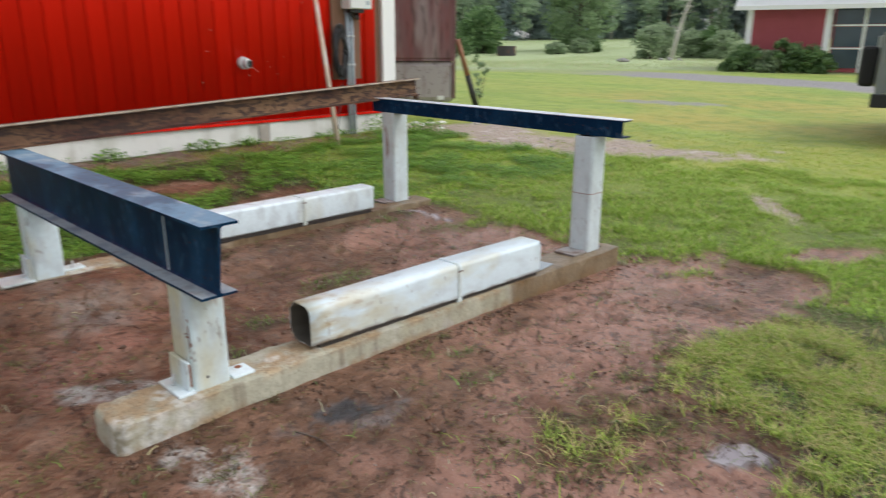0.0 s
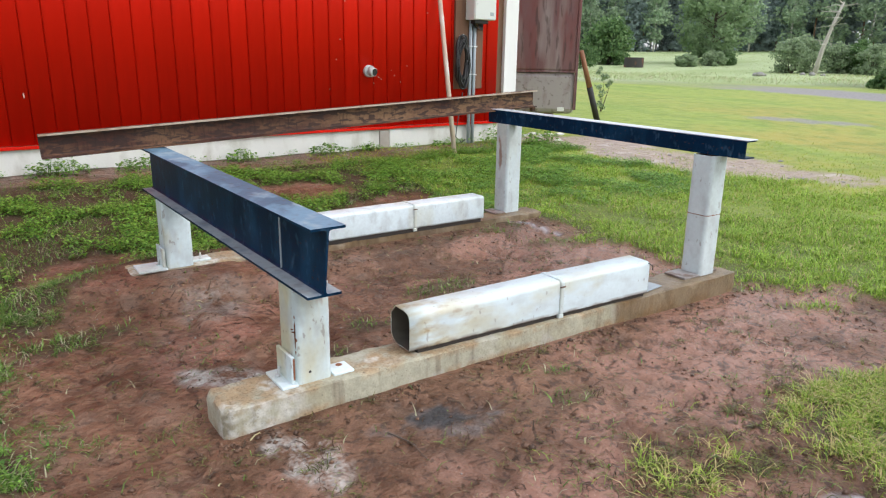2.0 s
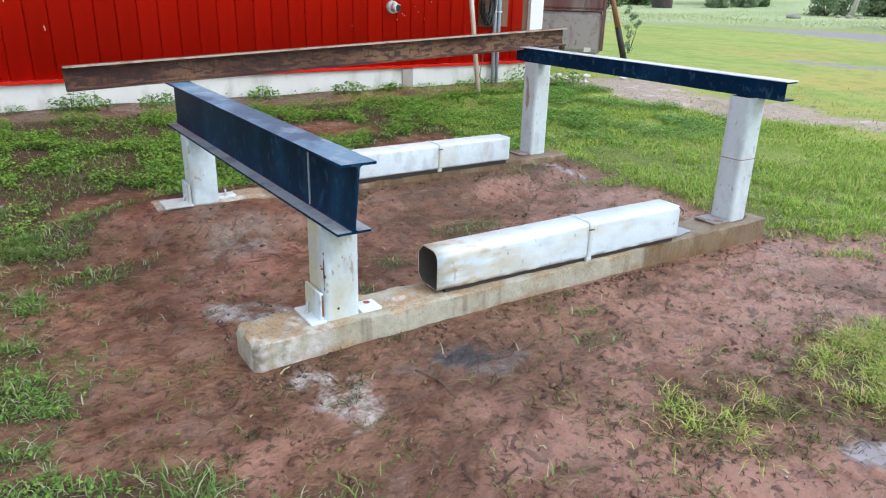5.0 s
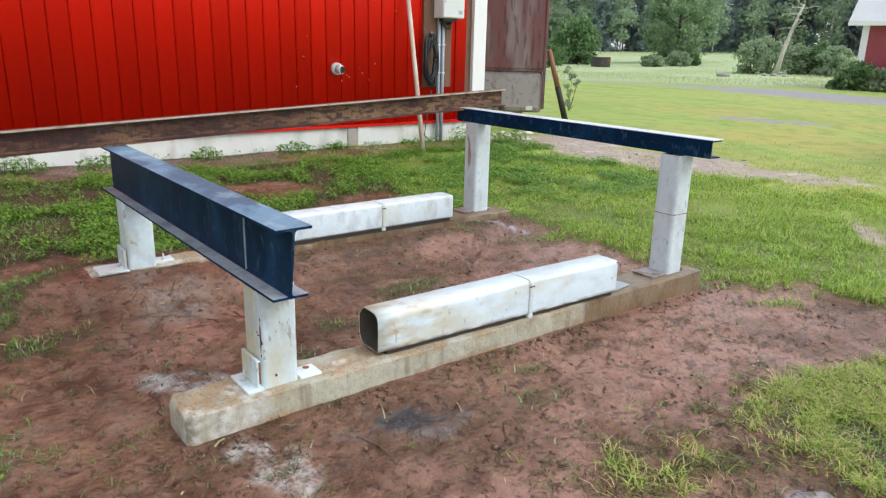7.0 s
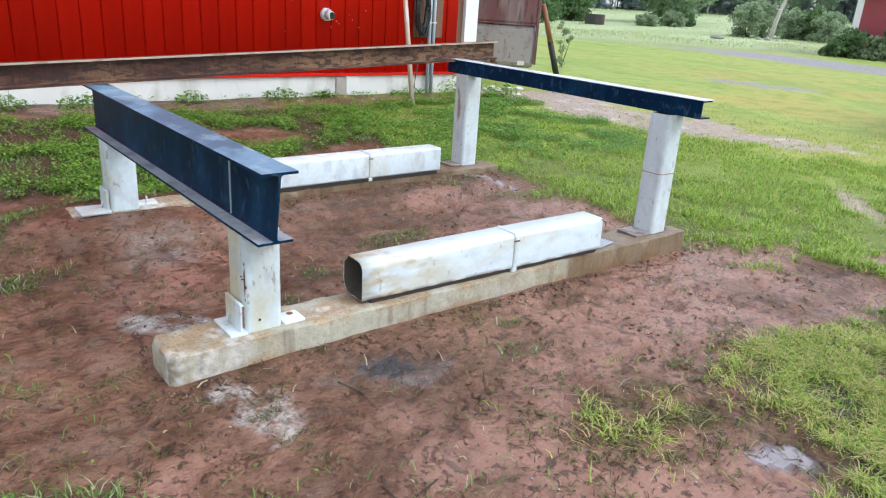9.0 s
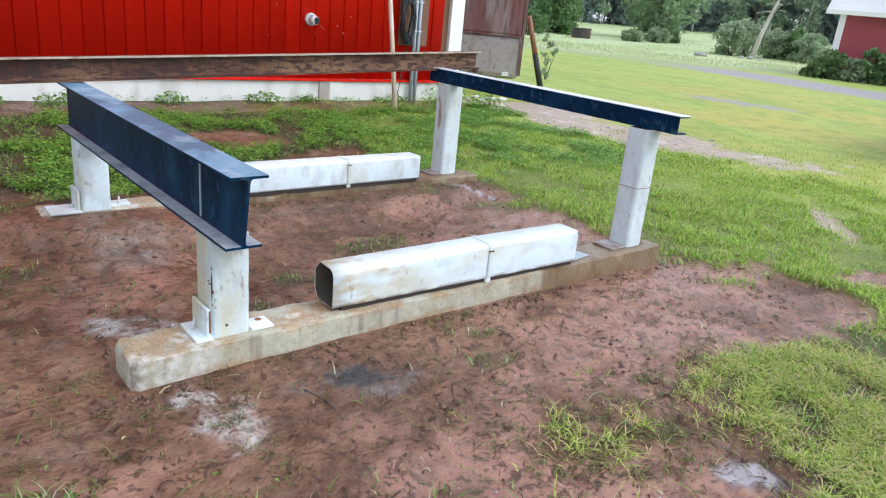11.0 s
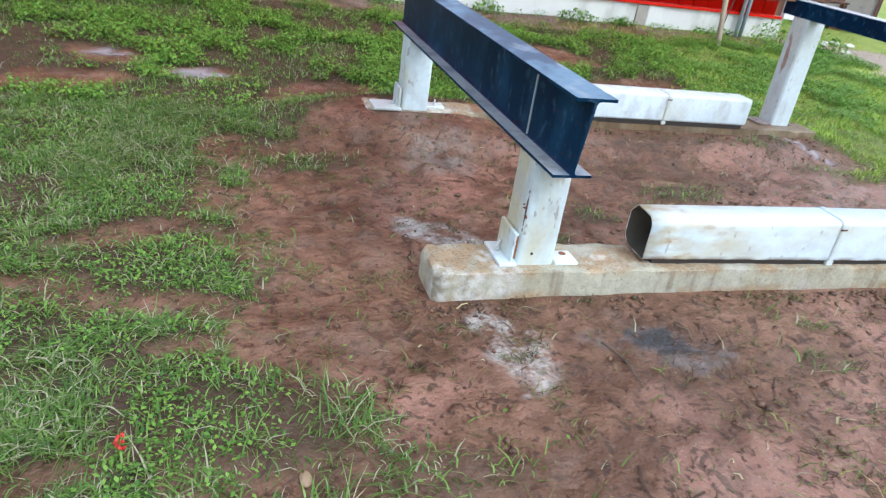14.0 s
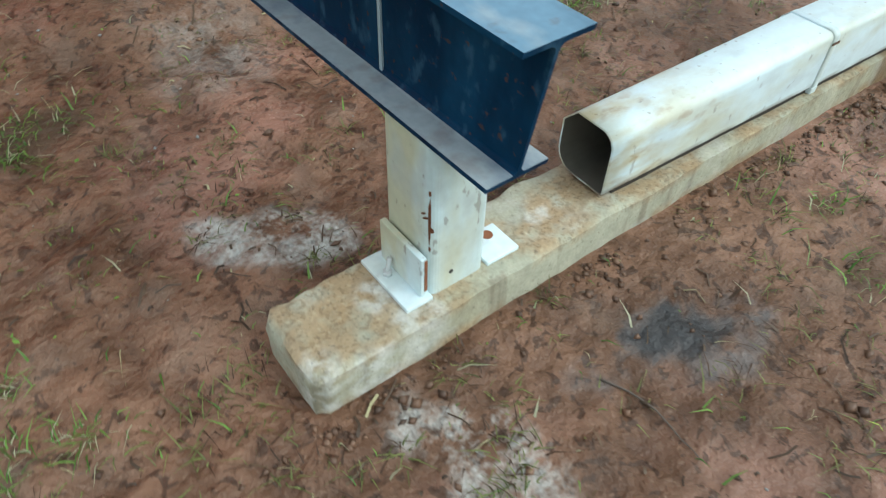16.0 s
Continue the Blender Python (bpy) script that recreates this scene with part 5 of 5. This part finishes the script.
tagged(new("grit", mesh_from("grit", v.reshape(-1, 3), f, STONE)), "scattered pale grit and crumbs of concrete", "grit", kind="stuff")

# clods of mud
n = 9000
x, y = rs.uniform(-1.4, 4.6, n), rs.uniform(-2.2, 2.6, n)
y[:2500] = np.where(rs.rand(2500) < 0.6, -0.03 - 0.10 * rs.rand(2500) ** 2, 1.99 - 0.12 * rs.rand(2500) ** 2)
ok = (rs.rand(n) < mud_at(x, y) * (0.15 + 0.85 * step(fbm(x * 4, y * 4, 73), 0.45, 0.62))) & ~in_building(x, y)
x, y = x[ok], y[ok]
n = len(x)
octa = np.array([(1, 0, 0), (0, 1, 0), (-1, 0, 0), (0, -1, 0), (0, 0, 0.8), (0, 0, -0.8)])
tri = np.array([(0, 1, 4), (1, 2, 4), (2, 3, 4), (3, 0, 4), (1, 0, 5), (2, 1, 5), (3, 2, 5), (0, 3, 5)])
s = 0.003 + 0.013 * rs.rand(n) ** 4
v = octa[None] * s[:, None, None] * rs.uniform(0.5, 1.6, (n, 6, 1)) + np.stack([x, y, land(x, y) + s * 0.2], 1)[:, None]
f = (np.arange(n)[:, None, None] * 6 + tri[None]).reshape(-1, 3)
p = Paint("mud_clod", (0.055, 0.028, 0.017), 0.5)
p.layer(p.island(), (0.20, 0.11, 0.068))
tagged(new("mud_clods", mesh_from("mud_clods", v.reshape(-1, 3), f, p.done())), "small clods and crumbs of red-brown mud", "mud", kind="stuff")


# a long dark root lying on the mud
curl = [(0.545, -0.285), (0.556, -0.302), (0.579, -0.342), (0.586, -0.38), (0.588, -0.418), (0.584, -0.46), (0.577, -0.496), (0.573, -0.53), (0.565, -0.557)]
root = part("root", rods([(x, y, height(x, y) + 0.005) for x, y in curl], 0.0032, 0.0014, 6), BARK)
tagged(root, "thin dark bent root lying on the wet mud", "root")

# ---- plants by the barn wall ----


def leafy(name, n, spread, tall, size, material, seed):
    """A clump of stems and broad leaves."""
    rs = np.random.RandomState(seed)
    t = rs.rand(n) ** 0.7
    a, r = rs.uniform(0, math.tau, n), np.sqrt(rs.rand(n)) * spread
    c = np.stack([r * np.cos(a), r * np.sin(a) * 0.5, t * tall * (1.05 - 0.5 * r / spread)], 1)
    b, el, s = rs.uniform(0, math.tau, n), rs.uniform(-0.6, 0.5, n), (size * rs.uniform(0.6, 1.3, n))[:, None]
    d = np.stack([np.cos(b) * np.cos(el), np.sin(b) * np.cos(el), np.sin(el)], 1)
    w = np.stack([-np.sin(b), np.cos(b), rs.uniform(-0.3, 0.3, n)], 1)
    v = np.stack([c, c + d * s * 0.5 + w * s * 0.3, c + d * s - np.array([0, 0, 0.2]) * s, c + d * s * 0.5 - w * s * 0.3], 1)
    return mesh_from(name, v.reshape(-1, 3), np.arange(n * 4).reshape(n, 4), material)


for k, (x, y, spread, tall, n) in enumerate([(0.12, 5.95, 0.26, 0.38, 260), (0.95, 5.95, 0.24, 0.28, 200), (2.15, 6.0, 0.20, 0.30, 150), (3.3, 5.98, 0.22, 0.30, 190), (4.0, 6.0, 0.15, 0.18, 90), (6.15, 5.75, 0.38, 0.62, 420), (6.7, 5.5, 0.30, 0.45, 260), (5.15, 6.0, 0.14, 0.16, 80)]):
    t = thing("weed_clump", (x, y, height(x, y) - 0.01), "clump of fresh green nettles against the barn foundation", "weeds", "weeds along the barn")
    rr = random.Random(k)
    for _ in range(7):
        st = bmesh.new()
        sx, sy = rr.uniform(-spread, spread) * 0.7, rr.uniform(-spread, spread) * 0.35
        rod(st, (sx, sy, 0), (sx + rr.uniform(-0.04, 0.04), sy, tall * rr.uniform(0.35, 0.6)), 0.004, 0.002, 4)
        part("stem", st, WEED, t)
    fo = new("foliage", leafy("foliage", n, spread * 1.15, tall * 0.6, 0.055, WEED, 40 + k))
    fo.parent = t

# small red flower in the grass
t = thing("red_flower", (-1.023, -0.70, height(-1.023, -0.70)), "small bright red flower among grass and clover", "flower")
st = rods([(0, 0, -0.01), (0.005, 0, 0.04), (0.012, 0.004, 0.07)], 0.0015, seg=5)
part("stem", st, WEED, t)
p = Paint("red_petal", (0.50, 0.03, 0.02), 0.5)
p.value(p.each(), 0.1)
PETAL = p.done()
for k in range(9):
    bm = bmesh.new()
    bmesh.ops.create_icosphere(bm, subdivisions=1, radius=0.008)
    bmesh.ops.scale(bm, vec=(1.0, 0.7, 0.6), verts=bm.verts)
    ob = part("petal", bm, PETAL, t)
    ob.matrix_local = pose(0.006 + 0.009 * math.cos(k * 2.4), 0.002 + 0.009 * math.sin(k * 2.4), 0.034 + 0.005 * k, 10 * k, -25, 60 * k)

# ---- trees ----


def leaf_cloud(centres, radii, per, size, rs, flat=0.7):
    """Leaves as small tilted quads scattered in clumps."""
    k = np.repeat(np.arange(len(centres)), per)
    d = rs.normal(size=(len(k), 3))
    d /= np.linalg.norm(d, axis=1, keepdims=True)
    d *= (rs.rand(len(k)) ** 0.4)[:, None] * np.array([1, 1, flat])
    c = centres[k] + d * radii[k][:, None]
    a = rs.normal(size=(len(k), 3))
    a /= np.linalg.norm(a, axis=1, keepdims=True)
    b = np.cross(a, rs.normal(size=(len(k), 3)))
    b /= np.linalg.norm(b, axis=1, keepdims=True)
    s = (size * rs.uniform(0.6, 1.4, len(k)))[:, None]
    v = np.stack([c - a * s, c + b * s * 0.6, c + a * s, c - b * s * 0.6], 1)
    return v.reshape(-1, 3), np.arange(len(k) * 4).reshape(-1, 4)


def broadleaf(name, h, spread, low, bark, leafmat, seed, clumps, per, size, label, droop=0.0, rad=0.2):
    rs = np.random.RandomState(seed)
    t = thing(name, (0, 0, 0), label, "tree")
    bm = rods([(0, 0, -0.3), (0.01 * h, 0, h * 0.35), (0.0, 0.015 * h, h * 0.7), (0.01 * h, 0, h * 0.97)], h * 0.016, h * 0.003, 8)
    cs, rr = [], []
    for k in range(clumps):
        f = low + (1 - low) * rs.rand()
        env = spread * math.sin(math.pi * (0.12 + 0.86 * (f - low) / (1 - low))) ** 0.7
        a, r = rs.uniform(0, math.tau), env * math.sqrt(rs.rand()) * 0.95
        c = np.array([r * math.cos(a), r * math.sin(a), h * f - droop * r])
        cs.append(c)
        rr.append(h * rad * rs.uniform(0.35, 0.8) * (0.6 + 0.4 * env / spread))
        if k % 3 == 0:
            rod(bm, (0, 0, max(0.1 * h, c[2] - 0.5 * r - 0.02 * h)), tuple(c), h * 0.004, h * 0.001, 4, False)
    part("trunk", bm, bark, t)
    v, f = leaf_cloud(np.array(cs), np.array(rr), per, size, rs)
    ob = new("crown", mesh_from("crown", v, f, leafmat))
    ob.parent = t
    return t


def conifer(h, spread, low, seed, bark, label):
    rs = np.random.RandomState(seed)
    t = thing("spruce_tree", (0, 0, 0), label, "tree", "forest edge")
    part("trunk", rods([(0, 0, -0.5), (0, 0, h * 0.5), (0, 0, h * 0.985)], h * 0.013, h * 0.002, 7), bark, t)
    V, F, count = [], [], 0
    for z in np.arange(low * h, h * 0.99, h * 0.028):
        f = (z / h - low) / (1 - low)
        L = spread * (1 - f) ** 0.85 + 0.08 * spread
        for k in range(9):
            a = rs.uniform(0, math.tau)
            ll = L * rs.uniform(0.55, 1.1)
            m = max(3, int(9 * ll / spread) + 2)
            q = rs.rand(m)
            c = np.stack([np.cos(a) * ll * q, np.sin(a) * ll * q, z - 0.35 * ll * q + 0.12 * ll * q * q + rs.uniform(-0.15, 0.15, m)], 1)
            V.append(c)
    c = np.concatenate(V)
    v, f = leaf_cloud(c, np.full(len(c), 0.30), 2, 0.30, rs)
    ob = new("crown", mesh_from("crown", v, f, HAZED_SPRUCE))
    ob.parent = t
    return t


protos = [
    conifer(15.5, 3.2, 0.06, 1, BARK, "spruce at the far forest's edge, paled by haze in its colour"),
    conifer(14.0, 2.8, 0.20, 2, BARK, "slender spruce at the far forest's edge, haze in its colour"),
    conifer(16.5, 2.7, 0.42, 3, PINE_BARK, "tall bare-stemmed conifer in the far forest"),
    tagged(broadleaf("birch_tree", 12.5, 2.6, 0.22, BIRCH_BARK, HAZED_BIRCH, 4, 46, 34, 0.30, "pale-stemmed birch at the edge of the far forest", 0.3), group="forest edge"),
    tagged(broadleaf("birch_tree", 14.0, 2.2, 0.40, BIRCH_BARK, HAZED_BIRCH, 5, 40, 34, 0.30, "pale-stemmed birch at the edge of the far forest", 0.3), group="forest edge"),
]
rr = random.Random(3)
first = set()
for row, (dist, gap, kinds) in enumerate([(112, 4.0, (0, 1, 3, 4, 3)), (117, 2.8, (0, 1, 2, 4)), (123, 2.6, (0, 1, 2, 2)), (130, 2.4, (0, 1, 2)), (138, 3.2, (0, 2, 1)), (147, 3.4, (0, 1, 2))]):
    a = 6.0
    while a < 62:
        a += math.degrees(gap / dist) * rr.uniform(0.6, 1.4)
        d = dist + rr.uniform(-2.5, 2.5)
        x, y = -0.7 + d * math.cos(radians(a)), -2.4 + d * math.sin(radians(a))
        k = rr.choice(kinds)
        s = rr.uniform(0.66, 0.90)
        m = Matrix.Translation((x, y, height(x, y) - 0.1)) @ Matrix.Rotation(rr.uniform(0, math.tau), 4, "Z") @ Matrix.Diagonal((s, s, s * rr.uniform(0.92, 1.08), 1))
        if k not in first:
            first.add(k)
            protos[k].matrix_basis = m
        else:
            copy_thing(protos[k], m).scale = m.to_scale()


def bush(name, x, y, w, h, material, seed, label, n=60, per=40, size=0.16, low=0.02, stem=0.03):
    rs = np.random.RandomState(seed)
    t = thing(name, (x, y, height(x, y) - 0.05), label, "bush")
    bm = bmesh.new()
    cs, rad = [], []
    for k in range(n):
        a, f = rs.uniform(0, math.tau), rs.rand()
        env = w / 2 * math.sqrt(max(0.05, 1 - (2 * max(f, low) - 0.85) ** 2 * 0.72))
        r = env * math.sqrt(rs.rand()) * 0.88
        c = (r * math.cos(a), r * math.sin(a), h * (0.08 + 0.80 * f))
        cs.append(c)
        rad.append(0.16 * min(w, h * 1.3) * rs.uniform(0.6, 1.3))
        if k % 4 == 0:
            rod(bm, (0.1 * c[0], 0.1 * c[1], 0), c, stem, stem * 0.27, 5, False)
    part("branches", bm, BARK, t)
    v, f = leaf_cloud(np.array(cs), np.array(rad), per, size, rs, 0.8)
    ob = new("foliage", mesh_from("foliage", v, f, material))
    ob.parent = t
    return t


def polar(az, d):
    return -0.73 + d * math.cos(radians(az)), -2.45 + d * math.sin(radians(az))


bx, by = polar(34.8, 74)
t = broadleaf("birch_tree", 12.0, 3.5, 0.06, BARK, NEAR_BIRCH, 14, 230, 60, 0.17, "large round-crowned birch standing alone in the meadow", 0.25, 0.12)
t.location = (bx, by, height(bx, by))
bx, by = polar(42.3, 70)
bush("round_bush", bx, by, 4.9, 4.3, BUSH, 21, "dense round dark green bush at the meadow's edge", 110, 60, 0.15)
for k, (az, d, w, h, material) in enumerate([(29.3, 60, 3.0, 2.6, GREYBUSH), (28.2, 61, 3.0, 2.9, GREYBUSH), (26.4, 62, 2.6, 2.3, GREYBUSH), (25.2, 62, 2.4, 2.6, BUSH), (24.2, 60, 3.0, 2.2, GREYBUSH), (36.4, 68, 2.4, 1.1, GREYBUSH), (34.6, 70, 2.6, 1.4, GREYBUSH), (33.6, 72, 1.6, 1.1, BUSH), (44.5, 62, 3.5, 2.0, BUSH), (47.5, 75, 5, 6, BUSH), (20.5, 75, 6, 5, BUSH)]):
    x, y = polar(az, d)
    bush("meadow_bush", x, y, w, h, material, 30 + k, "grey-green willow bush in the tall meadow grass" if material is GREYBUSH else "dark green bush in the tall meadow grass", 60, 70, 0.09)
x, y = polar(42.5, 17.2)
bush("sapling", x, y, 0.5, 1.2, GREYBUSH, 77, "thin grey-green sapling in the lawn by the tank", 20, 22, 0.032, stem=0.008)

# dead leaning trunk
x, y = polar(27.8, 55)
snag = thing("dead_tree", (x, y, height(x, y)), "bare weathered dead tree trunk leaning to one side", "dead tree")
path = [Vector((0, 0, -0.2)), Vector((0.10, -0.25, 1.6)), Vector((0.25, -0.62, 3.2)), Vector((0.40, -1.05, 4.7))]
part("trunk", rods(path, 0.17, 0.07, 9), DEAD_WOOD, snag)
rr = random.Random(9)
for k in range(10):
    z = rr.uniform(2.0, 4.7)
    b = Vector((0.08 * z, -0.22 * z, z))
    bm = rods([b, b + Vector((rr.uniform(-0.6, 0.6), rr.uniform(-0.8, 0.9), rr.uniform(0.0, 0.5))), b + Vector((rr.uniform(-1.0, 1.0), rr.uniform(-1.2, 1.5), rr.uniform(-0.2, 0.5)))], 0.045, 0.012, 5)
    part("branch", bm, DEAD_WOOD, snag)

# rusty tub and stones at the meadow's edge
x, y = polar(40.3, 66)
tub = thing("steel_tub", (x, y, height(x, y)), "tarry black and rusty steel tub standing at the lawn's edge", "tub")
ring = [(0.85 * math.cos(q), 0.85 * math.sin(q)) for q in np.linspace(0, math.tau, 25)[:-1]]
inner = [(0.80 * math.cos(q), 0.80 * math.sin(q)) for q in np.linspace(0, math.tau, 25)[:-1]]
part("tub_wall", hollow(ring, inner, 0, 0.85), (TARRY, DARK_INSIDE), tub)
for k, (az, d, s) in enumerate([(27.9, 53, 0.20), (28.5, 53.5, 0.17), (27.2, 53, 0.15), (31.3, 48, 0.24), (31.6, 48.5, 0.18), (31.0, 48.3, 0.15)]):
    x, y = polar(az, d)
    bm = bmesh.new()
    bmesh.ops.create_icosphere(bm, subdivisions=2, radius=s)
    for vv in bm.verts:
        vv.co = Vector((vv.co.x * 1.3, vv.co.y, vv.co.z * 0.7)) * (1 + 0.25 * noise.noise(vv.co * 2.5 + Vector((k * 7, 0, 0))))
    ob = part("field_stone", bm, STONE)
    ob.location = (x, y, height(x, y) + s * 0.4)
    tagged(ob, "grey field stone half hidden in tall grass", "stone", "stones in the meadow")

# pale rubble on the bare strip beside the barn
rr = random.Random(12)
for k in range(34):
    if k < 12:
        x, y, s = rr.uniform(7.0, 8.2), rr.uniform(5.6, 6.6), rr.uniform(0.03, 0.09)
    else:
        x, y, s = rr.uniform(6.5, 9.2), rr.uniform(1.5, 4.6), rr.uniform(0.012, 0.04)
    bm = bmesh.new()
    bmesh.ops.create_icosphere(bm, subdivisions=1, radius=s)
    for vv in bm.verts:
        vv.co = Vector((vv.co.x * 1.5, vv.co.y, vv.co.z * 0.5)) * (1 + 0.4 * noise.noise(vv.co * 20 + Vector((k * 7, 0, 0))))
    ob = part("rubble_stone", bm, PLASTER if k < 12 else STONE)
    ob.location = (x, y, height(x, y) + s * 0.15)
    tagged(ob, "pale broken rubble stone on the bare ground", "stone", "rubble beside the barn")

# small tan stone in the trodden grass
bm = bmesh.new()
bmesh.ops.create_icosphere(bm, subdivisions=2, radius=0.022)
for vv in bm.verts:
    vv.co = Vector((vv.co.x * 0.8, vv.co.y * 1.2, vv.co.z * 0.6)) * (1 + 0.3 * noise.noise(vv.co * 40))
pebble = part("pebble", bm, TAN)
pebble.location = (-0.572, -0.813, height(-0.572, -0.813) + 0.006)
tagged(pebble, "smooth tan pebble in the trodden grass", "stone")

# ---- red shed with a glazed porch ----
ax, ay = polar(22.75, 36)
ex, ey = polar(17.4, 35.8)
turn = math.degrees(math.atan2(ey - ay, ex - ax))
W = math.hypot(ex - ax, ey - ay)
sz = height(ax, ay)
shed = thing("shed", (ax, ay, sz), "small red clapboard shed with white corners and a pale sheet roof", "shed")
shed.rotation_euler = (0, 0, radians(turn))
EAVE = 2.80
sw = part("wall", block(0.0, W, 0.03, 4.5, 0.0, EAVE, 0.0), SHED_RED, shed)
for k in range(17):
    z = 0.12 + k * 0.158
    bm = bmesh.new()
    q = [(0.06, 0.012, z), (W - 0.06, 0.012, z), (W - 0.06, 0.026, z + 0.15), (0.06, 0.026, z + 0.15)]
    f1 = [bm.verts.new(c) for c in q]
    f2 = [bm.verts.new((c[0], 0.03, c[2])) for c in q]
    bm.faces.new(f1)
    for i in range(4):
        bm.faces.new((f1[i], f2[i], f2[(i + 1) % 4], f1[(i + 1) % 4]))
    part("clapboard", bm, SHED_RED, sw)
for x0 in (-0.03, W - 0.22):
    part("corner_board", block(x0, x0 + 0.26, -0.012, 0.09, 0.0, EAVE, 0.004), TRIM, shed, "white corner board")
bm = bmesh.new()
a = [bm.verts.new(c) for c in ((-0.55, -0.5, EAVE - 0.02), (W + 3.4, -0.5, EAVE - 0.02), (W + 3.4, 2.4, EAVE + 1.5), (-0.55, 2.4, EAVE + 1.5))]
b = [bm.verts.new(c) for c in ((-0.55, 5.0, EAVE - 0.02), (W + 3.4, 5.0, EAVE - 0.02))]
bm.faces.new(a)
bm.faces.new((a[3], a[2], b[1], b[0]))
bmesh.ops.solidify(bm, geom=bm.faces, thickness=0.1)
part("roof", bm, SHEET_ROOF, shed)
part("fascia", block(-0.55, W + 3.4, -0.53, -0.505, EAVE - 0.16, EAVE + 0.02, 0.003), TRIM, shed, "white fascia board under the roof")
porch = part("porch", block(W + 0.10, W + 3.2, 0.3, 4.4, 0.0, EAVE - 0.01, 0.0), SHED_RED, shed, "porch with dark glazed panes")
for i in range(2):
    x0 = W + 0.12 + i * 1.2
    for z0, z1 in ((0.15, 1.0), (1.05, 1.95), (2.0, EAVE - 0.1)):
        part("pane", block(x0 + 0.05, x0 + 1.12, 0.285, 0.298, z0 + 0.03, z1 - 0.03, 0.0), PANE, porch, "dark glass pane")
    part("mullion", block(x0 + 1.13, x0 + 1.24, 0.24, 0.297, 0.0, EAVE - 0.03, 0.004), TRIM, porch, "pale upright between panes")
for z in (0.98, 1.94):
    part("rail", block(W + 0.12, W + 2.5, 0.262, 0.2975, z, z + 0.07, 0.004), TRIM, porch, "pale rail between panes")
for k, (f, w, h, m) in enumerate([(0.25, 1.5, 1.25, BUSH), (1.0, 1.6, 1.1, GREYBUSH), (1.8, 1.6, 1.5, BUSH), (2.6, 1.7, 1.3, BUSH), (3.3, 1.2, 0.9, BUSH), (-0.4, 1.1, 0.6, BUSH)]):
    d = Vector((math.cos(radians(turn)), math.sin(radians(turn)), 0))
    q = Vector((ax, ay, 0)) + d * f - Vector((-d.y, d.x, 0)) * 0.9
    bush("shed_bush", q.x, q.y, w, h, m, 60 + k, "leafy green shrub along the shed wall", 30, 40, 0.09)

# ---- grey trailer at the yard's edge ----
tx, ty = polar(14.6, 12.2)
tr = thing("trailer", (tx, ty, height(tx, ty)), "grey steel farm trailer with dark wheel and tail lamps", "trailer")
tr.rotation_euler = (0, 0, radians(-74))
part("body", block(0.12, 1.9, 0.0, 3.2, 0.78, 1.62, 0.02), TRAILER, tr)
part("corner_post", block(0.09, 0.17, -0.02, 0.06, 0.62, 1.64, 0.008), TRAILER, tr)
part("bumper", block(0.05, 1.95, -0.06, 0.10, 0.58, 0.77, 0.012), RUBBER, tr, "dark rear cross member")
lampb = part("tail_lamp", block(0.25, 0.46, -0.035, -0.004, 1.28, 1.38, 0.008), LAMP_RED, tr, "dirty red tail lamp")
part("lamp_case", block(0.23, 0.48, -0.012, -0.002, 1.26, 1.40, 0.006), RUBBER, lampb)
for z in (0.95, 1.5):
    part("rib", block(0.2, 1.86, -0.03, -0.002, z, z + 0.05, 0.006), TRAILER, tr)
part("mudguard", block(-0.14, 0.085, 0.5, 1.4, 0.85, 1.45, 0.05), RUBBER, tr, "black mudguard")
for yy in (0.95,):
    wheel = part("wheel", rod(bmesh.new(), (0.62, yy, 0.36), (0.84, yy, 0.36), 0.36, 0.36, 26), RUBBER, tr, "black tyre")
    part("rim", rod(bmesh.new(), (0.605, yy, 0.36), (0.64, yy, 0.36), 0.19, 0.19, 18), ZINC, wheel)
    wheel = part("wheel", rod(bmesh.new(), (1.55, yy, 0.36), (1.79, yy, 0.36), 0.36, 0.36, 26), RUBBER, tr, "black tyre")
part("axle", rod(bmesh.new(), (0.7, 0.95, 0.36), (1.7, 0.95, 0.36), 0.05), RUBBER, tr)
part("chassis", block(0.7, 1.4, 0.0, 3.6, 0.60, 0.779, 0.01), RUBBER, tr)
part("support_leg", rod(bmesh.new(), (0.55, 0.12, 0.6), (0.75, 0.14, 0.0), 0.05, 0.05), RUBBER, tr, "black prop leg")

# ---- cladding boards ----
PITCH, PHASE = 0.218, 0.0


def board_mesh(w):
    bm = bmesh.new()
    prof = [(0.0006, 0.0), (0.0012, -0.021), (0.0045, -0.0262), (0.012, -0.0285), (0.30 * w, -0.0262), (0.72 * w, -0.0205), (w - 0.010, -0.0150), (w - 0.0006, -0.0135), (w - 0.0004, 0.0)]
    a = [bm.verts.new((x, y + 0.0285, 0.455)) for x, y in prof]
    b = [bm.verts.new((x, y + 0.0285, BH - 0.05)) for x, y in prof]
    for k in range(len(prof) - 1):
        bm.faces.new((a[k], a[k + 1], b[k + 1], b[k]))
    bm.faces.new(list(reversed(a)))
    bm.faces.new(b)
    for f in bm.faces:
        f.smooth = len(f.verts) == 4
    bmesh.ops.recalc_face_normals(bm, faces=bm.faces)
    me = bpy.data.meshes.new("board")
    bm.to_mesh(me)
    bm.free()
    me.materials.append(RED)
    return me


board = board_mesh(PITCH)
x = BX0 + PHASE
while x + PITCH <= 6.405:
    ob = new("board", board)
    ob.parent = wall
    ob.location = (x, 0.0, 0)
    x += PITCH
